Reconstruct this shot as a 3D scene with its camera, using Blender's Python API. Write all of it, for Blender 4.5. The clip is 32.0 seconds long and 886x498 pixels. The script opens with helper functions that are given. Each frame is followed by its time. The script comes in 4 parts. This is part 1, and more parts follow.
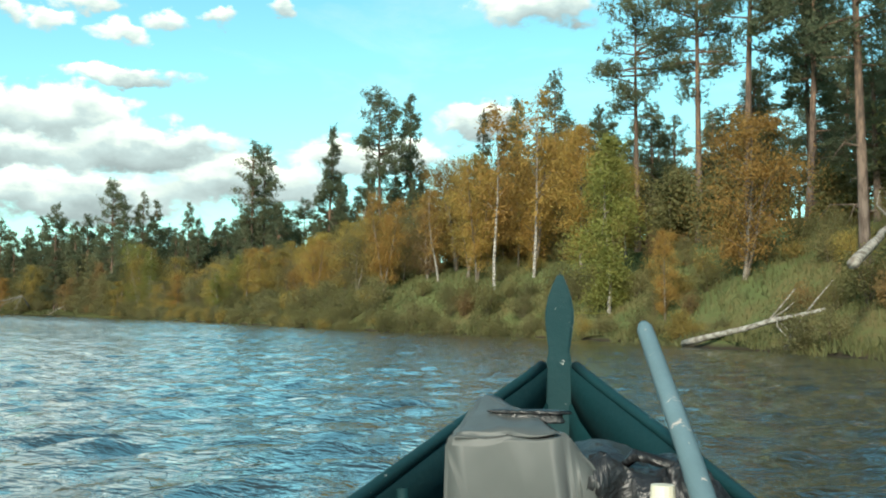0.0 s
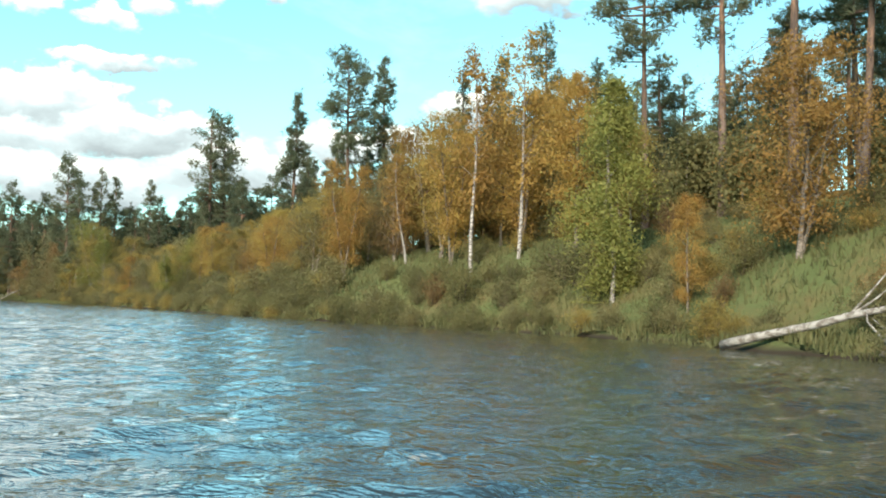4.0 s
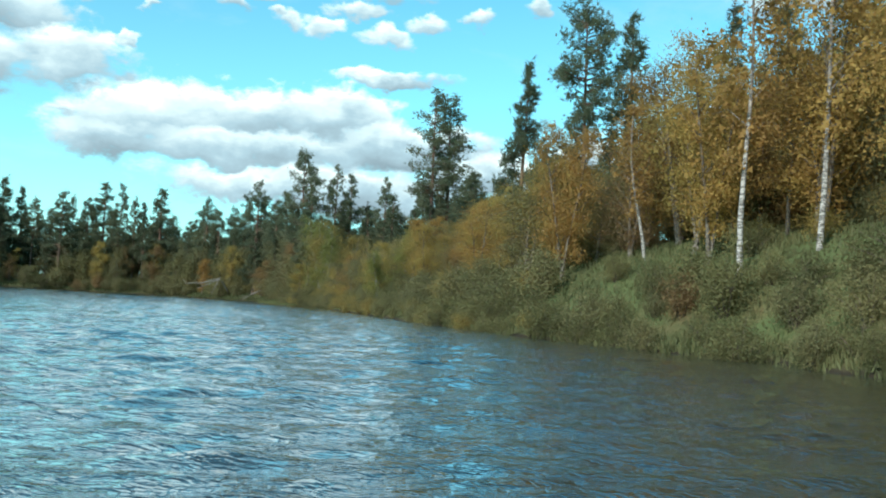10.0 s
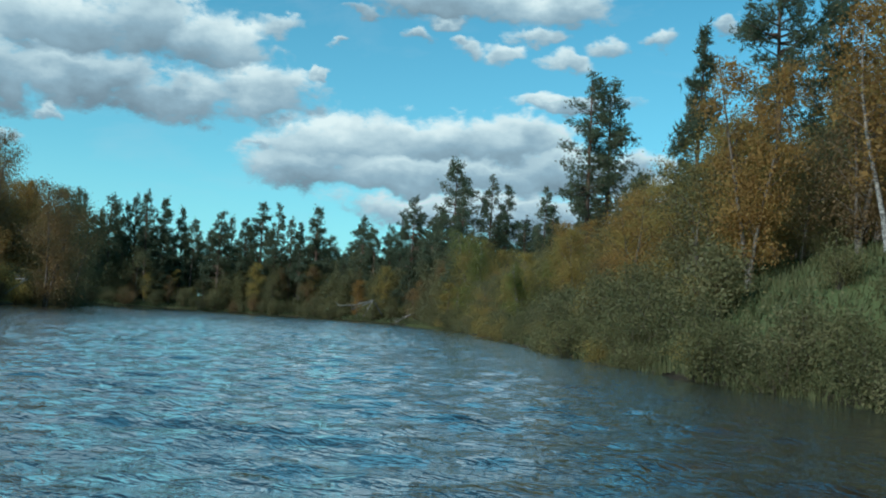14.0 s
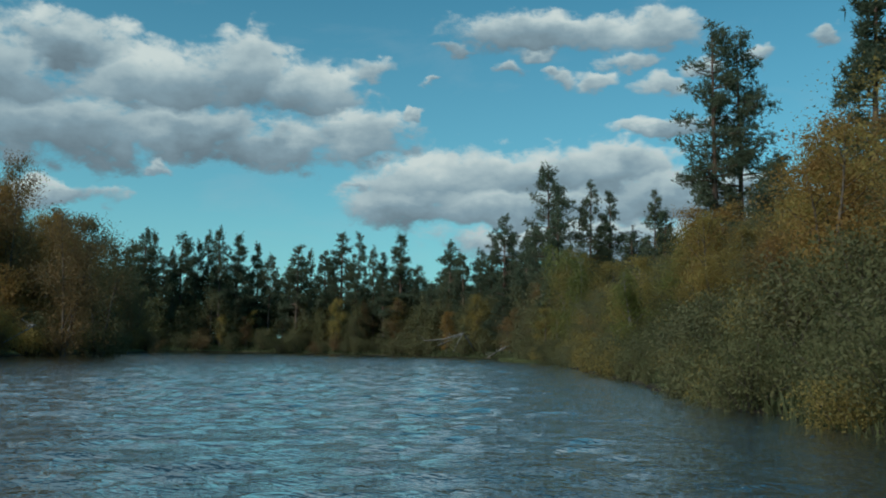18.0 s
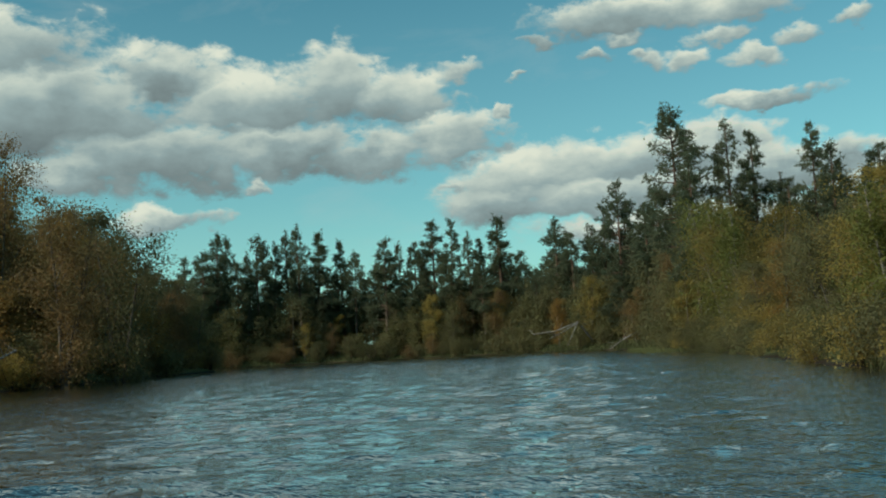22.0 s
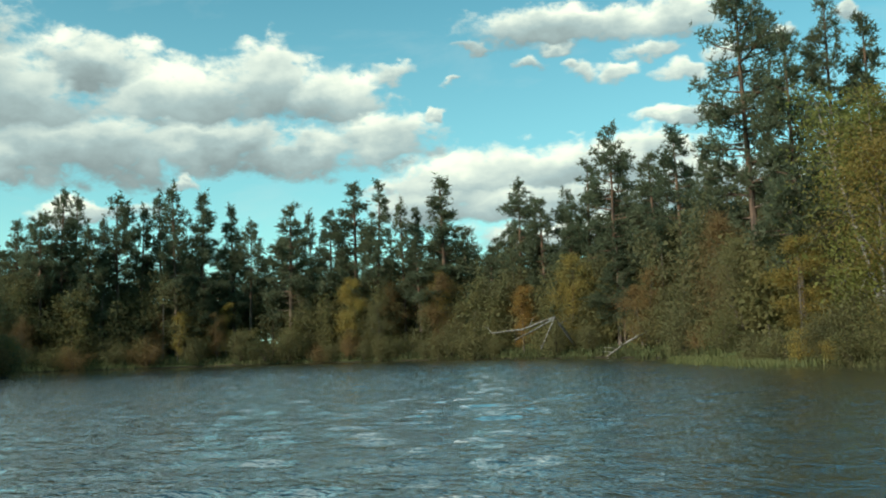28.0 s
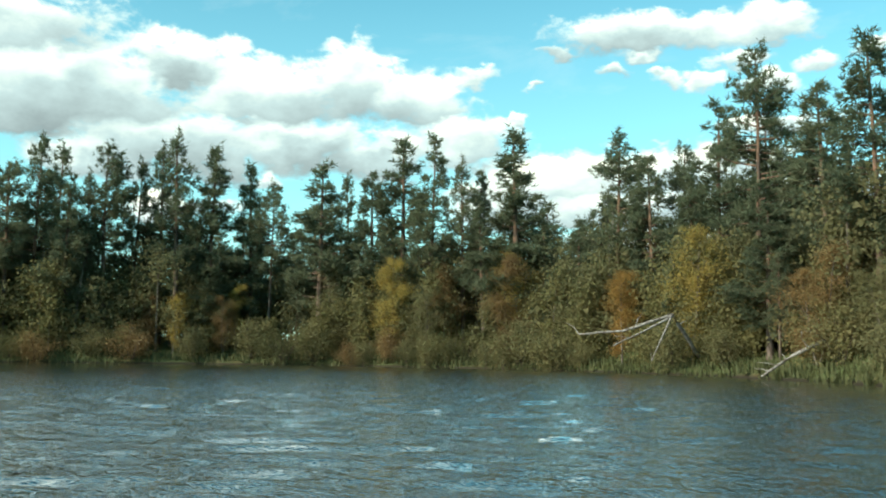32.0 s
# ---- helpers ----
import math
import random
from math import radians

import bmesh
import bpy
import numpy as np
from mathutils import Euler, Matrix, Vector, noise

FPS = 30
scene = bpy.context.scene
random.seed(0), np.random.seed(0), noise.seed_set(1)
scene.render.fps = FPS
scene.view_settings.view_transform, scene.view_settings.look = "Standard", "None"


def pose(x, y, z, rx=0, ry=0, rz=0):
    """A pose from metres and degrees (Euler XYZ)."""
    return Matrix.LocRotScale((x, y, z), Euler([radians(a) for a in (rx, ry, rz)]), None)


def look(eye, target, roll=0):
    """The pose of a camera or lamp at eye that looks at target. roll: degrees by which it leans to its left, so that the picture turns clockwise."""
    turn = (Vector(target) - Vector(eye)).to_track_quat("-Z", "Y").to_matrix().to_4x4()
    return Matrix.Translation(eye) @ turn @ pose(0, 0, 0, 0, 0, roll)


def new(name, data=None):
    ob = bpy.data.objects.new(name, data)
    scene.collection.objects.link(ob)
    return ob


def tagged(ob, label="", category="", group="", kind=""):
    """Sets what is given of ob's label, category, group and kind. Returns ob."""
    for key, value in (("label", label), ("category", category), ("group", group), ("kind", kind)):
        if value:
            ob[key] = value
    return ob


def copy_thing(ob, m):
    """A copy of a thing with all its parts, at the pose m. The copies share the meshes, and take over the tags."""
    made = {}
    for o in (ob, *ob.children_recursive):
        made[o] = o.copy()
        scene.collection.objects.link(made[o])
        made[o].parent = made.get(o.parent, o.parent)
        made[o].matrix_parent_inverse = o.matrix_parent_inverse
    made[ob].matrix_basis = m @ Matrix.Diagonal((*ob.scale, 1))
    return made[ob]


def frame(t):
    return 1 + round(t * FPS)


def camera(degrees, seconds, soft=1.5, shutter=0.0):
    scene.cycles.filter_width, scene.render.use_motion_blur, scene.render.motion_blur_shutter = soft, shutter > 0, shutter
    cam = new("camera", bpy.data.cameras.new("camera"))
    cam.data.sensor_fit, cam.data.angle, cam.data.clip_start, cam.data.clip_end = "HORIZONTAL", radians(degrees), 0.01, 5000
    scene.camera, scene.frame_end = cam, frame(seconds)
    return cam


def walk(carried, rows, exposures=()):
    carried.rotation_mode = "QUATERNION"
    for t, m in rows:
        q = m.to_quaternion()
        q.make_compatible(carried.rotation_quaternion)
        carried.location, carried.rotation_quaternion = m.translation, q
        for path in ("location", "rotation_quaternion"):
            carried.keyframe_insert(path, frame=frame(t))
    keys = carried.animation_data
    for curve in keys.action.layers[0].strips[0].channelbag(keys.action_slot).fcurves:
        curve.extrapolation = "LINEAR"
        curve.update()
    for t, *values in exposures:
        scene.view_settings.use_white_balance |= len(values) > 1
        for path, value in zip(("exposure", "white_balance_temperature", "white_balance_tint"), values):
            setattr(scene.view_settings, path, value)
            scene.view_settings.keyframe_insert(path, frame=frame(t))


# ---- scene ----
# the boat's camera: seconds, east, north, heading, tilt, lean (degrees), at a seated eye's height over the water
cam = camera(49.09, 32.0, soft=2.0)
EYE = 0.9
PATH = [
    (0.0, 0.099, -0.013, 0.006, 4.005, 1.018),
    (0.5, 0.125, 1.210, -0.416, 3.624, 0.530),
    (1.0, 0.128, 2.435, -0.753, 3.607, 0.648),
    (1.5, 0.255, 3.643, -0.668, 3.736, 1.129),
    (2.0, 0.445, 4.841, -0.453, 3.790, 0.796),
    (2.5, 0.636, 6.037, -0.445, 3.664, 0.516),
    (3.0, 0.819, 7.230, -0.584, 3.603, 0.831),
    (3.5, 0.997, 8.421, -0.702, 3.493, 1.612),
    (5.5, 1.579, 13.187, -0.648, 3.211, 1.217),
    (6.0, 1.656, 14.360, -0.269, 3.217, 1.733),
    (6.5, 1.717, 15.531, 0.200, 3.277, 2.144),
    (7.0, 1.768, 16.699, 0.968, 3.206, 2.257),
    (7.5, 1.809, 17.869, 3.655, 3.060, 2.133),
    (8.0, 1.837, 19.057, 5.458, 2.637, 1.604),
    (8.5, 1.848, 20.274, 6.998, 2.759, 2.636),
    (9.0, 1.842, 21.528, 11.146, 2.621, 3.008),
    (9.5, 1.833, 22.823, 12.870, 3.278, 2.824),
    (10.0, 1.817, 24.167, 14.793, 3.383, 3.392),
    (10.5, 1.784, 25.566, 16.867, 3.184, 3.503),
    (11.0, 1.711, 27.030, 18.119, 3.817, 1.987),
    (11.5, 1.587, 28.566, 19.263, 4.228, 1.264),
    (12.0, 1.403, 30.173, 20.221, 4.396, 1.310),
    (12.5, 1.157, 31.838, 21.288, 4.514, 1.769),
    (13.0, 0.858, 33.544, 22.760, 4.474, 2.057),
    (13.5, 0.542, 35.269, 24.314, 4.105, 3.449),
    (14.0, 0.200, 36.999, 25.554, 4.218, 3.720),
    (14.5, -0.181, 38.726, 27.180, 4.745, 3.257),
    (16.5, -2.672, 45.586, 31.659, 5.941, 2.535),
    (17.0, -3.565, 47.365, 32.302, 5.988, 0.919),
    (17.5, -4.504, 49.155, 32.035, 5.925, 1.411),
    (18.0, -5.487, 50.958, 31.635, 5.969, 1.167),
    (18.5, -6.506, 52.773, 32.734, 6.074, 1.570),
    (19.0, -7.565, 54.599, 33.357, 6.160, 0.707),
    (19.5, -8.661, 56.440, 33.939, 6.260, -0.137),
    (20.0, -9.810, 58.295, 34.446, 6.334, -0.021),
    (20.5, -11.021, 60.165, 35.336, 6.328, -1.344),
    (21.0, -12.303, 62.050, 36.193, 6.125, 0.319),
    (21.5, -13.656, 63.947, 37.257, 6.162, -0.541),
    (22.0, -15.075, 65.862, 37.607, 5.952, -3.042),
    (22.5, -16.552, 67.798, 37.479, 5.638, -2.047),
    (23.0, -18.076, 69.760, 37.134, 5.700, -0.959),
    (23.5, -19.637, 71.750, 36.902, 5.657, -1.340),
    (24.0, -21.223, 73.767, 36.573, 5.590, -2.621),
    (24.5, -22.822, 75.805, 36.293, 5.520, -2.047),
    (26.5, -29.386, 84.433, 35.150, 5.583, -4.285),
    (27.0, -31.026, 86.669, 34.149, 5.639, -3.260),
    (27.5, -32.648, 88.919, 33.719, 5.794, -2.037),
    (28.0, -34.240, 91.188, 33.367, 5.960, -1.738),
    (28.5, -35.786, 93.479, 32.894, 5.850, -1.336),
    (29.0, -37.299, 95.800, 31.753, 5.860, -1.922),
    (29.5, -38.790, 98.159, 30.814, 5.977, -0.125),
    (30.0, -40.281, 100.558, 31.542, 5.868, 0.612),
    (30.5, -41.789, 102.993, 32.699, 5.717, -0.896),
    (31.0, -43.313, 105.454, 33.733, 5.863, -0.889),
    (31.5, -44.843, 107.926, 35.534, 6.090, 0.814),
    (32.0, -46.375, 110.401, 37.971, 6.250, 0.714),
]
EXPOSURES = [  # seconds, stops, white balance
    (0.0, 0.42, 6850, 9), (3.0, 0.62, 6950, 17), (7.0, 0.88, 6350, 16), (9.0, 0.48, 6000, 9), (11.0, -0.04, 5550, 6), (13.0, -0.45, 5350, 6), (14.5, -0.55, 5350, 6),
    (17.0, -1.0, 5500, 8), (19.0, -0.85, 5750, 7), (21.0, -0.75, 6250, 6), (23.0, -0.65, 6650, 4), (25.0, -0.4, 6700, 4), (28.0, -0.12, 6650, 5), (30.0, 0.16, 6650, 5), (32.0, 0.46, 6650, 5),
]
walk(cam, [(t, pose(x, y, EYE, 90 + tilt, 0, head) @ pose(0, 0, 0, 0, 0, lean)) for t, x, y, head, tilt, lean in PATH], EXPOSURES)

# ---- sky, clouds and sun ----
SUN_AZ, SUN_EL = 158.0, 30.0  # degrees left of north, above the horizon


class Nodes:
    """Short hand for building node trees."""

    def __init__(self, tree):
        self.tree = tree
        tree.nodes.clear()

    def add(self, kind, **values):
        node = self.tree.nodes.new(kind)
        for key, value in values.items():
            setattr(node, key, value)
        return node

    def link(self, out, socket):
        self.tree.links.new(out, socket)

    def put(self, socket, value):
        if isinstance(value, bpy.types.NodeSocket):
            self.link(value, socket)
        else:
            socket.default_value = value

    def math(self, op, a, b=0.0, c=0.0, clamp=False):
        node = self.add("ShaderNodeMath", operation=op, use_clamp=clamp)
        for socket, value in zip(node.inputs, (a, b, c)):
            self.put(socket, value)
        return node.outputs[0]

    def noise(self, vector, scale, detail=4.0, rough=0.55, distort=0.0):
        node = self.add("ShaderNodeTexNoise")
        self.link(vector, node.inputs["Vector"])
        node.inputs["Scale"].default_value = scale
        node.inputs["Detail"].default_value = detail
        node.inputs["Roughness"].default_value = rough
        node.inputs["Distortion"].default_value = distort
        return node.outputs["Fac"]

    def ramp(self, fac, stops, mode="LINEAR"):
        node = self.add("ShaderNodeValToRGB")
        self.link(fac, node.inputs[0])
        node.color_ramp.interpolation = mode
        band = node.color_ramp.elements
        while len(band) < len(stops):
            band.new(0.5)
        for element, (place, colour) in zip(band, stops):
            element.position = place
            element.color = (*colour, 1) if len(colour) == 3 else colour
        return node.outputs[0]

    def mix(self, fac, a, b, blend="MIX"):
        node = self.add("ShaderNodeMix", data_type="RGBA", blend_type=blend)
        self.put(node.inputs[0], fac)
        self.put(node.inputs[6], a if isinstance(a, bpy.types.NodeSocket) else (*a, 1))
        self.put(node.inputs[7], b if isinstance(b, bpy.types.NodeSocket) else (*b, 1))
        return node.outputs[2]

    def map(self, vector, scale=(1, 1, 1), turn=(0, 0, 0)):
        node = self.add("ShaderNodeMapping")
        self.link(vector, node.inputs["Vector"])
        node.inputs["Scale"].default_value = scale
        node.inputs["Rotation"].default_value = turn
        return node.outputs[0]

    def bump(self, height, strength, distance, normal=None):
        node = self.add("ShaderNodeBump")
        self.link(height, node.inputs["Height"])
        node.inputs["Strength"].default_value = strength
        node.inputs["Distance"].default_value = distance
        if normal is not None:
            self.link(normal, node.inputs["Normal"])
        return node.outputs[0]


# heading (left of north), height and half sizes of the clouds' billows, in degrees
GREAT_CLOUD = [
    (60.4, 14.4, 5.7, 2.7), (64.8, 14.1, 5.7, 3.2), (53.0, 16.4, 3.5, 1.5), (48.4, 14.8, 5.0, 2.2), (43.2, 15.8, 2.8, 2.3), (39.5, 15.0, 3.2, 1.8),
    (36.9, 12.5, 3.3, 1.5), (41.5, 11.7, 4.0, 1.3), (46.5, 12.2, 4.7, 1.6), (54.2, 11.9, 6.3, 2.0), (58.7, 11.0, 3.3, 1.1), (36.2, 16.3, 2.5, 0.8),
    (56.9, 14.0, 5.0, 2.2), (62.4, 17.5, 5.0, 2.0), (73.0, 14.0, 8.0, 4.0),
]
LONG_CLOUD = [(32.5, 9.7, 4.8, 2.0), (27.1, 10.4, 4.7, 1.8), (22.5, 10.4, 4.7, 1.6), (33.9, 8.5, 3.3, 1.2), (29.2, 8.3, 5.0, 1.3), (24.3, 8.4, 5.0, 1.3), (18.8, 9.3, 4.0, 1.2)]
PUFFS = [
    (53.9, 8.4, 3.0, 0.9), (49.0, 10.1, 1.6, 0.5), (25.6, 18.6, 5.7, 1.2), (30.7, 17.6, 1.8, 0.6), (26.0, 17.3, 1.3, 0.5), (27.2, 16.2, 1.0, 0.6),
    (23.9, 15.7, 1.5, 0.8), (16.6, 16.6, 2.2, 0.8), (19.2, 15.5, 1.9, 0.8), (33.9, 13.8, 0.9, 0.5), (19.0, 13.0, 3.2, 0.6), (21.0, 17.0, 2.0, 0.7),
    (13.4, 16.8, 1.5, 0.7), (20.2, 18.6, 3.6, 1.2), (31.5, 15.6, 1.3, 0.4), (36.6, 9.6, 1.2, 0.4),
]
EAST_PUFFS = [(22.2, 15.6, 1.6, 0.9), (24.6, 16.1, 1.0, 0.5), (19.7, 12.8, 1.4, 0.7), (-5.7, 18.1, 3.7, 1.1), (-1.7, 11.5, 3.0, 1.0), (9.6, 17.8, 1.4, 0.6)]
LOW_BANK = [(17.5, 9.4, 6.2, 1.3), (20.5, 6.6, 7.3, 1.4), (12.1, 7.8, 6.3, 1.5), (4.6, 9.4, 4.3, 1.3), (23.1, 6.4, 8.7, 1.1)]
FAR_CLOUDS = [(-60.0, 20.0, 22.0, 6.0), (150.0, 24.0, 40.0, 8.0), (100.0, 18.0, 14.0, 5.0)]


def make_world():
    world = bpy.data.worlds.new("sky")
    scene.world = world
    world.use_nodes = True
    n = Nodes(world.node_tree)
    sky = n.add("ShaderNodeTexSky", sky_type="NISHITA", sun_disc=False, sun_elevation=radians(SUN_EL), sun_rotation=radians(-SUN_AZ),
                air_density=1.0, dust_density=0.4, ozone_density=1.5)
    way = n.add("ShaderNodeTexCoord").outputs["Generated"]
    xyz = n.add("ShaderNodeSeparateXYZ")
    n.link(way, xyz.inputs[0])
    az0 = n.math("MULTIPLY", n.math("ARCTAN2", n.math("MULTIPLY", xyz.outputs[0], -1.0), xyz.outputs[1]), 57.29578)
    el0 = n.math("MULTIPLY", n.math("ARCSINE", xyz.outputs[2]), 57.29578)
    flat = n.map(way, (1.0, 1.0, 1.7))
    az, el = az0, el0
    for scale, detail, wide, tall in ((8.0, 3.0, 6.0, 2.6), (30.0, 6.0, 3.2, 2.2)):  # billows within billows
        warp = n.add("ShaderNodeTexNoise")
        n.link(flat, warp.inputs["Vector"])
        warp.inputs["Scale"].default_value, warp.inputs["Detail"].default_value, warp.inputs["Roughness"].default_value = scale, detail, 0.55
        parts = n.add("ShaderNodeSeparateColor")
        n.link(warp.outputs["Color"], parts.inputs[0])
        az = n.math("ADD", az, n.math("MULTIPLY", n.math("SUBTRACT", parts.outputs[0], 0.5), wide))
        el = n.math("ADD", el, n.math("MULTIPLY", n.math("SUBTRACT", parts.outputs[1], 0.5), tall))
    spot = n.add("ShaderNodeCombineXYZ")
    n.link(az, spot.inputs[0])
    n.link(el, spot.inputs[1])
    best, lift = None, None
    for a, e, ra, re in GREAT_CLOUD + LONG_CLOUD + PUFFS + EAST_PUFFS + LOW_BANK + FAR_CLOUDS:
        local = n.add("ShaderNodeVectorMath", operation="MULTIPLY_ADD")
        n.link(spot.outputs[0], local.inputs[0])
        local.inputs[1].default_value, local.inputs[2].default_value = (1 / ra, 1 / re, 0), (-a / ra, -e / re, 0)
        size = n.add("ShaderNodeVectorMath", operation="LENGTH")
        n.link(local.outputs[0], size.inputs[0])
        r = size.outputs["Value"]
        up = n.add("ShaderNodeVectorMath", operation="DOT_PRODUCT")
        n.link(local.outputs[0], up.inputs[0])
        up.inputs[1].default_value = (0.22, 1.0, 0.0)
        v = up.outputs["Value"]
        d = n.math("MULTIPLY_ADD", r, -1.0, 1.3 if ra > 2.6 else 0.95)
        if best is None:
            best, lift = d, v
        else:
            more = n.math("MULTIPLY_ADD", n.math("SUBTRACT", d, best), 1.5, 0.5, clamp=True)
            lift = n.math("MULTIPLY_ADD", more, n.math("SUBTRACT", v, lift), lift)
            best = n.math("SMOOTH_MAX", best, d, 0.3)
    # unseen broken cloud, added above what the river shows to brighten the water's reflections
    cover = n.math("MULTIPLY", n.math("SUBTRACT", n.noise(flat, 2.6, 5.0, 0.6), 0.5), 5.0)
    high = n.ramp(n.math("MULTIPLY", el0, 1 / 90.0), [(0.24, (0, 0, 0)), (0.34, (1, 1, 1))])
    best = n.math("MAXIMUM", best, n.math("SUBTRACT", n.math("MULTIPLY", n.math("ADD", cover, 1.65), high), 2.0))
    fine = n.noise(flat, 30.0, 7.0, 0.6, 0.2)
    soft = n.noise(flat, 7.0, 3.0, 0.5)
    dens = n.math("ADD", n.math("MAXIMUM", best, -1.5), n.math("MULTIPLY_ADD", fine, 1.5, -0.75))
    alpha = n.add("ShaderNodeMapRange", interpolation_type="SMOOTHSTEP")
    n.link(dens, alpha.inputs[0])
    alpha.inputs[1].default_value, alpha.inputs[2].default_value = 0.08, 0.62
    # lit tops, grey bottoms, billows
    tone = n.math("ADD", n.math("MULTIPLY", lift, 0.85), n.math("MULTIPLY", n.math("SUBTRACT", soft, 0.5), 1.5))
    tone = n.math("ADD", tone, n.math("MULTIPLY", n.math("SUBTRACT", fine, 0.5), 0.9))
    tone = n.math("ADD", tone, n.math("MULTIPLY", n.math("SUBTRACT", 0.45, dens), 0.25))
    shade = n.math("ADD", n.math("MULTIPLY", tone, 0.58), 0.56, clamp=True)
    cloud = n.ramp(shade, [(0.0, (1.7, 2.15, 2.25)), (0.4, (3.15, 4.1, 4.2)), (0.72, (5.5, 6.3, 5.8)), (1.0, (8.1, 8.35, 7.1))])
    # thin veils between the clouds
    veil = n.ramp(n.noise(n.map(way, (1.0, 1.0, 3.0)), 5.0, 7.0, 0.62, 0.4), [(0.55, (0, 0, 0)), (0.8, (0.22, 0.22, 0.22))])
    # a thin pale haze near the horizon
    haze = n.ramp(n.math("MULTIPLY", el0, 1 / 30.0), [(0.0, (0.45, 0.45, 0.45)), (0.3, (0.14, 0.14, 0.14)), (0.7, (0.0, 0.0, 0.0))])
    base = n.mix(1.0, sky.outputs[0], SKY_TINT, "MULTIPLY")
    base = n.mix(haze, base, (4.6, 7.2, 7.8))
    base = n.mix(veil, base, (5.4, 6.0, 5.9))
    total = n.mix(alpha.outputs[0], base, cloud)
    back = n.add("ShaderNodeBackground")
    n.link(total, back.inputs[0])
    back.inputs[1].default_value = SKY
    out = n.add("ShaderNodeOutputWorld")
    n.link(back.outputs[0], out.inputs[0])


SKY, SUN = 0.15, 4.9
SKY_TINT = (0.66, 1.26, 1.06)
make_world()
lamp = bpy.data.lights.new("sun", "SUN")
lamp.energy, lamp.angle, lamp.color = SUN, radians(9.0), (1.0, 0.95, 0.84)
sun = new("sun", lamp)
sun.matrix_world = look((-math.sin(radians(SUN_AZ)) * math.cos(radians(SUN_EL)), math.cos(radians(SUN_AZ)) * math.cos(radians(SUN_EL)), math.sin(radians(SUN_EL))), (0, 0, 0))


# ---- materials ----
def material(name):
    m = bpy.data.materials.new(name)
    m.use_nodes = True
    return m, Nodes(m.node_tree)


def finish(n, colour, rough, bump=None, metal=0.0, spec=0.5, through_light=0.0, tint=None):
    p = n.add("ShaderNodeBsdfPrincipled")
    n.put(p.inputs["Base Color"], colour if isinstance(colour, bpy.types.NodeSocket) else (*colour, 1))
    n.put(p.inputs["Roughness"], rough)
    p.inputs["Metallic"].default_value = metal
    p.inputs["Specular IOR Level"].default_value = spec
    if bump is not None:
        n.link(bump, p.inputs["Normal"])
    shader = p.outputs[0]
    if through_light:
        t = n.add("ShaderNodeBsdfTranslucent")
        n.link(tint if tint is not None else colour, t.inputs[0])
        mixer = n.add("ShaderNodeMixShader")
        mixer.inputs[0].default_value = through_light
        n.link(shader, mixer.inputs[1])
        n.link(t.outputs[0], mixer.inputs[2])
        shader = mixer.outputs[0]
    out = n.add("ShaderNodeOutputMaterial")
    n.link(shader, out.inputs[0])


def leaf_material(name, stops, rough=0.65, clear=0.48):
    """Foliage whose colour differs from tree to tree and from leaf to leaf."""
    m, n = material(name)
    island = n.add("ShaderNodeNewGeometry").outputs["Random Per Island"]
    tree = n.add("ShaderNodeObjectInfo").outputs["Random"]
    place = n.add("ShaderNodeTexCoord").outputs["Object"]
    patch = n.noise(place, 0.9, 2.0)
    fac = n.math("ADD", n.math("MULTIPLY", island, 0.15), n.math("ADD", n.math("MULTIPLY", tree, 0.5), n.math("MULTIPLY", n.math("SUBTRACT", patch, 0.4), 0.9)))
    colour = n.ramp(fac, stops)
    finish(n, colour, rough, spec=0.25, through_light=clear, tint=colour)
    return m


NEEDLE = leaf_material("pine_needles", [(0.0, (0.095, 0.115, 0.066)), (0.5, (0.142, 0.16, 0.092)), (1.0, (0.19, 0.195, 0.112))], 0.6, 0.5)
SPRUCE = leaf_material("spruce_needles", [(0.0, (0.045, 0.057, 0.034)), (0.6, (0.075, 0.088, 0.05)), (1.0, (0.11, 0.118, 0.068))], 0.6, 0.25)
ORANGE = leaf_material("orange_birch_leaves", [(0.0, (0.21, 0.126, 0.042)), (0.4, (0.34, 0.2, 0.058)), (0.75, (0.42, 0.28, 0.074)), (1.0, (0.36, 0.29, 0.08))])
RUSSET = leaf_material("russet_birch_leaves", [(0.0, (0.16, 0.105, 0.048)), (0.5, (0.245, 0.158, 0.066)), (1.0, (0.33, 0.215, 0.082))], 0.65, 0.48)
YELLOW = leaf_material("yellow_birch_leaves", [(0.0, (0.2, 0.152, 0.046)), (0.5, (0.34, 0.25, 0.068)), (1.0, (0.44, 0.34, 0.092))])
LIME = leaf_material("yellow_green_birch_leaves", [(0.0, (0.15, 0.16, 0.045)), (0.5, (0.245, 0.245, 0.066)), (1.0, (0.34, 0.315, 0.088))])
OLIVE = leaf_material("olive_willow_leaves", [(0.0, (0.1, 0.1, 0.042)), (0.5, (0.165, 0.154, 0.061)), (1.0, (0.25, 0.212, 0.086))])
BROWNISH = leaf_material("brown_green_leaves", [(0.0, (0.135, 0.128, 0.06)), (0.5, (0.2, 0.182, 0.08)), (1.0, (0.28, 0.235, 0.098))])
GRASS = leaf_material("bank_grass", [(0.0, (0.045, 0.055, 0.022)), (0.5, (0.085, 0.09, 0.034)), (1.0, (0.16, 0.14, 0.055))], 0.7, 0.2)
REED = leaf_material("pale_reeds", [(0.0, (0.12, 0.13, 0.05)), (0.5, (0.19, 0.2, 0.075)), (1.0, (0.29, 0.28, 0.12))], 0.6, 0.3)


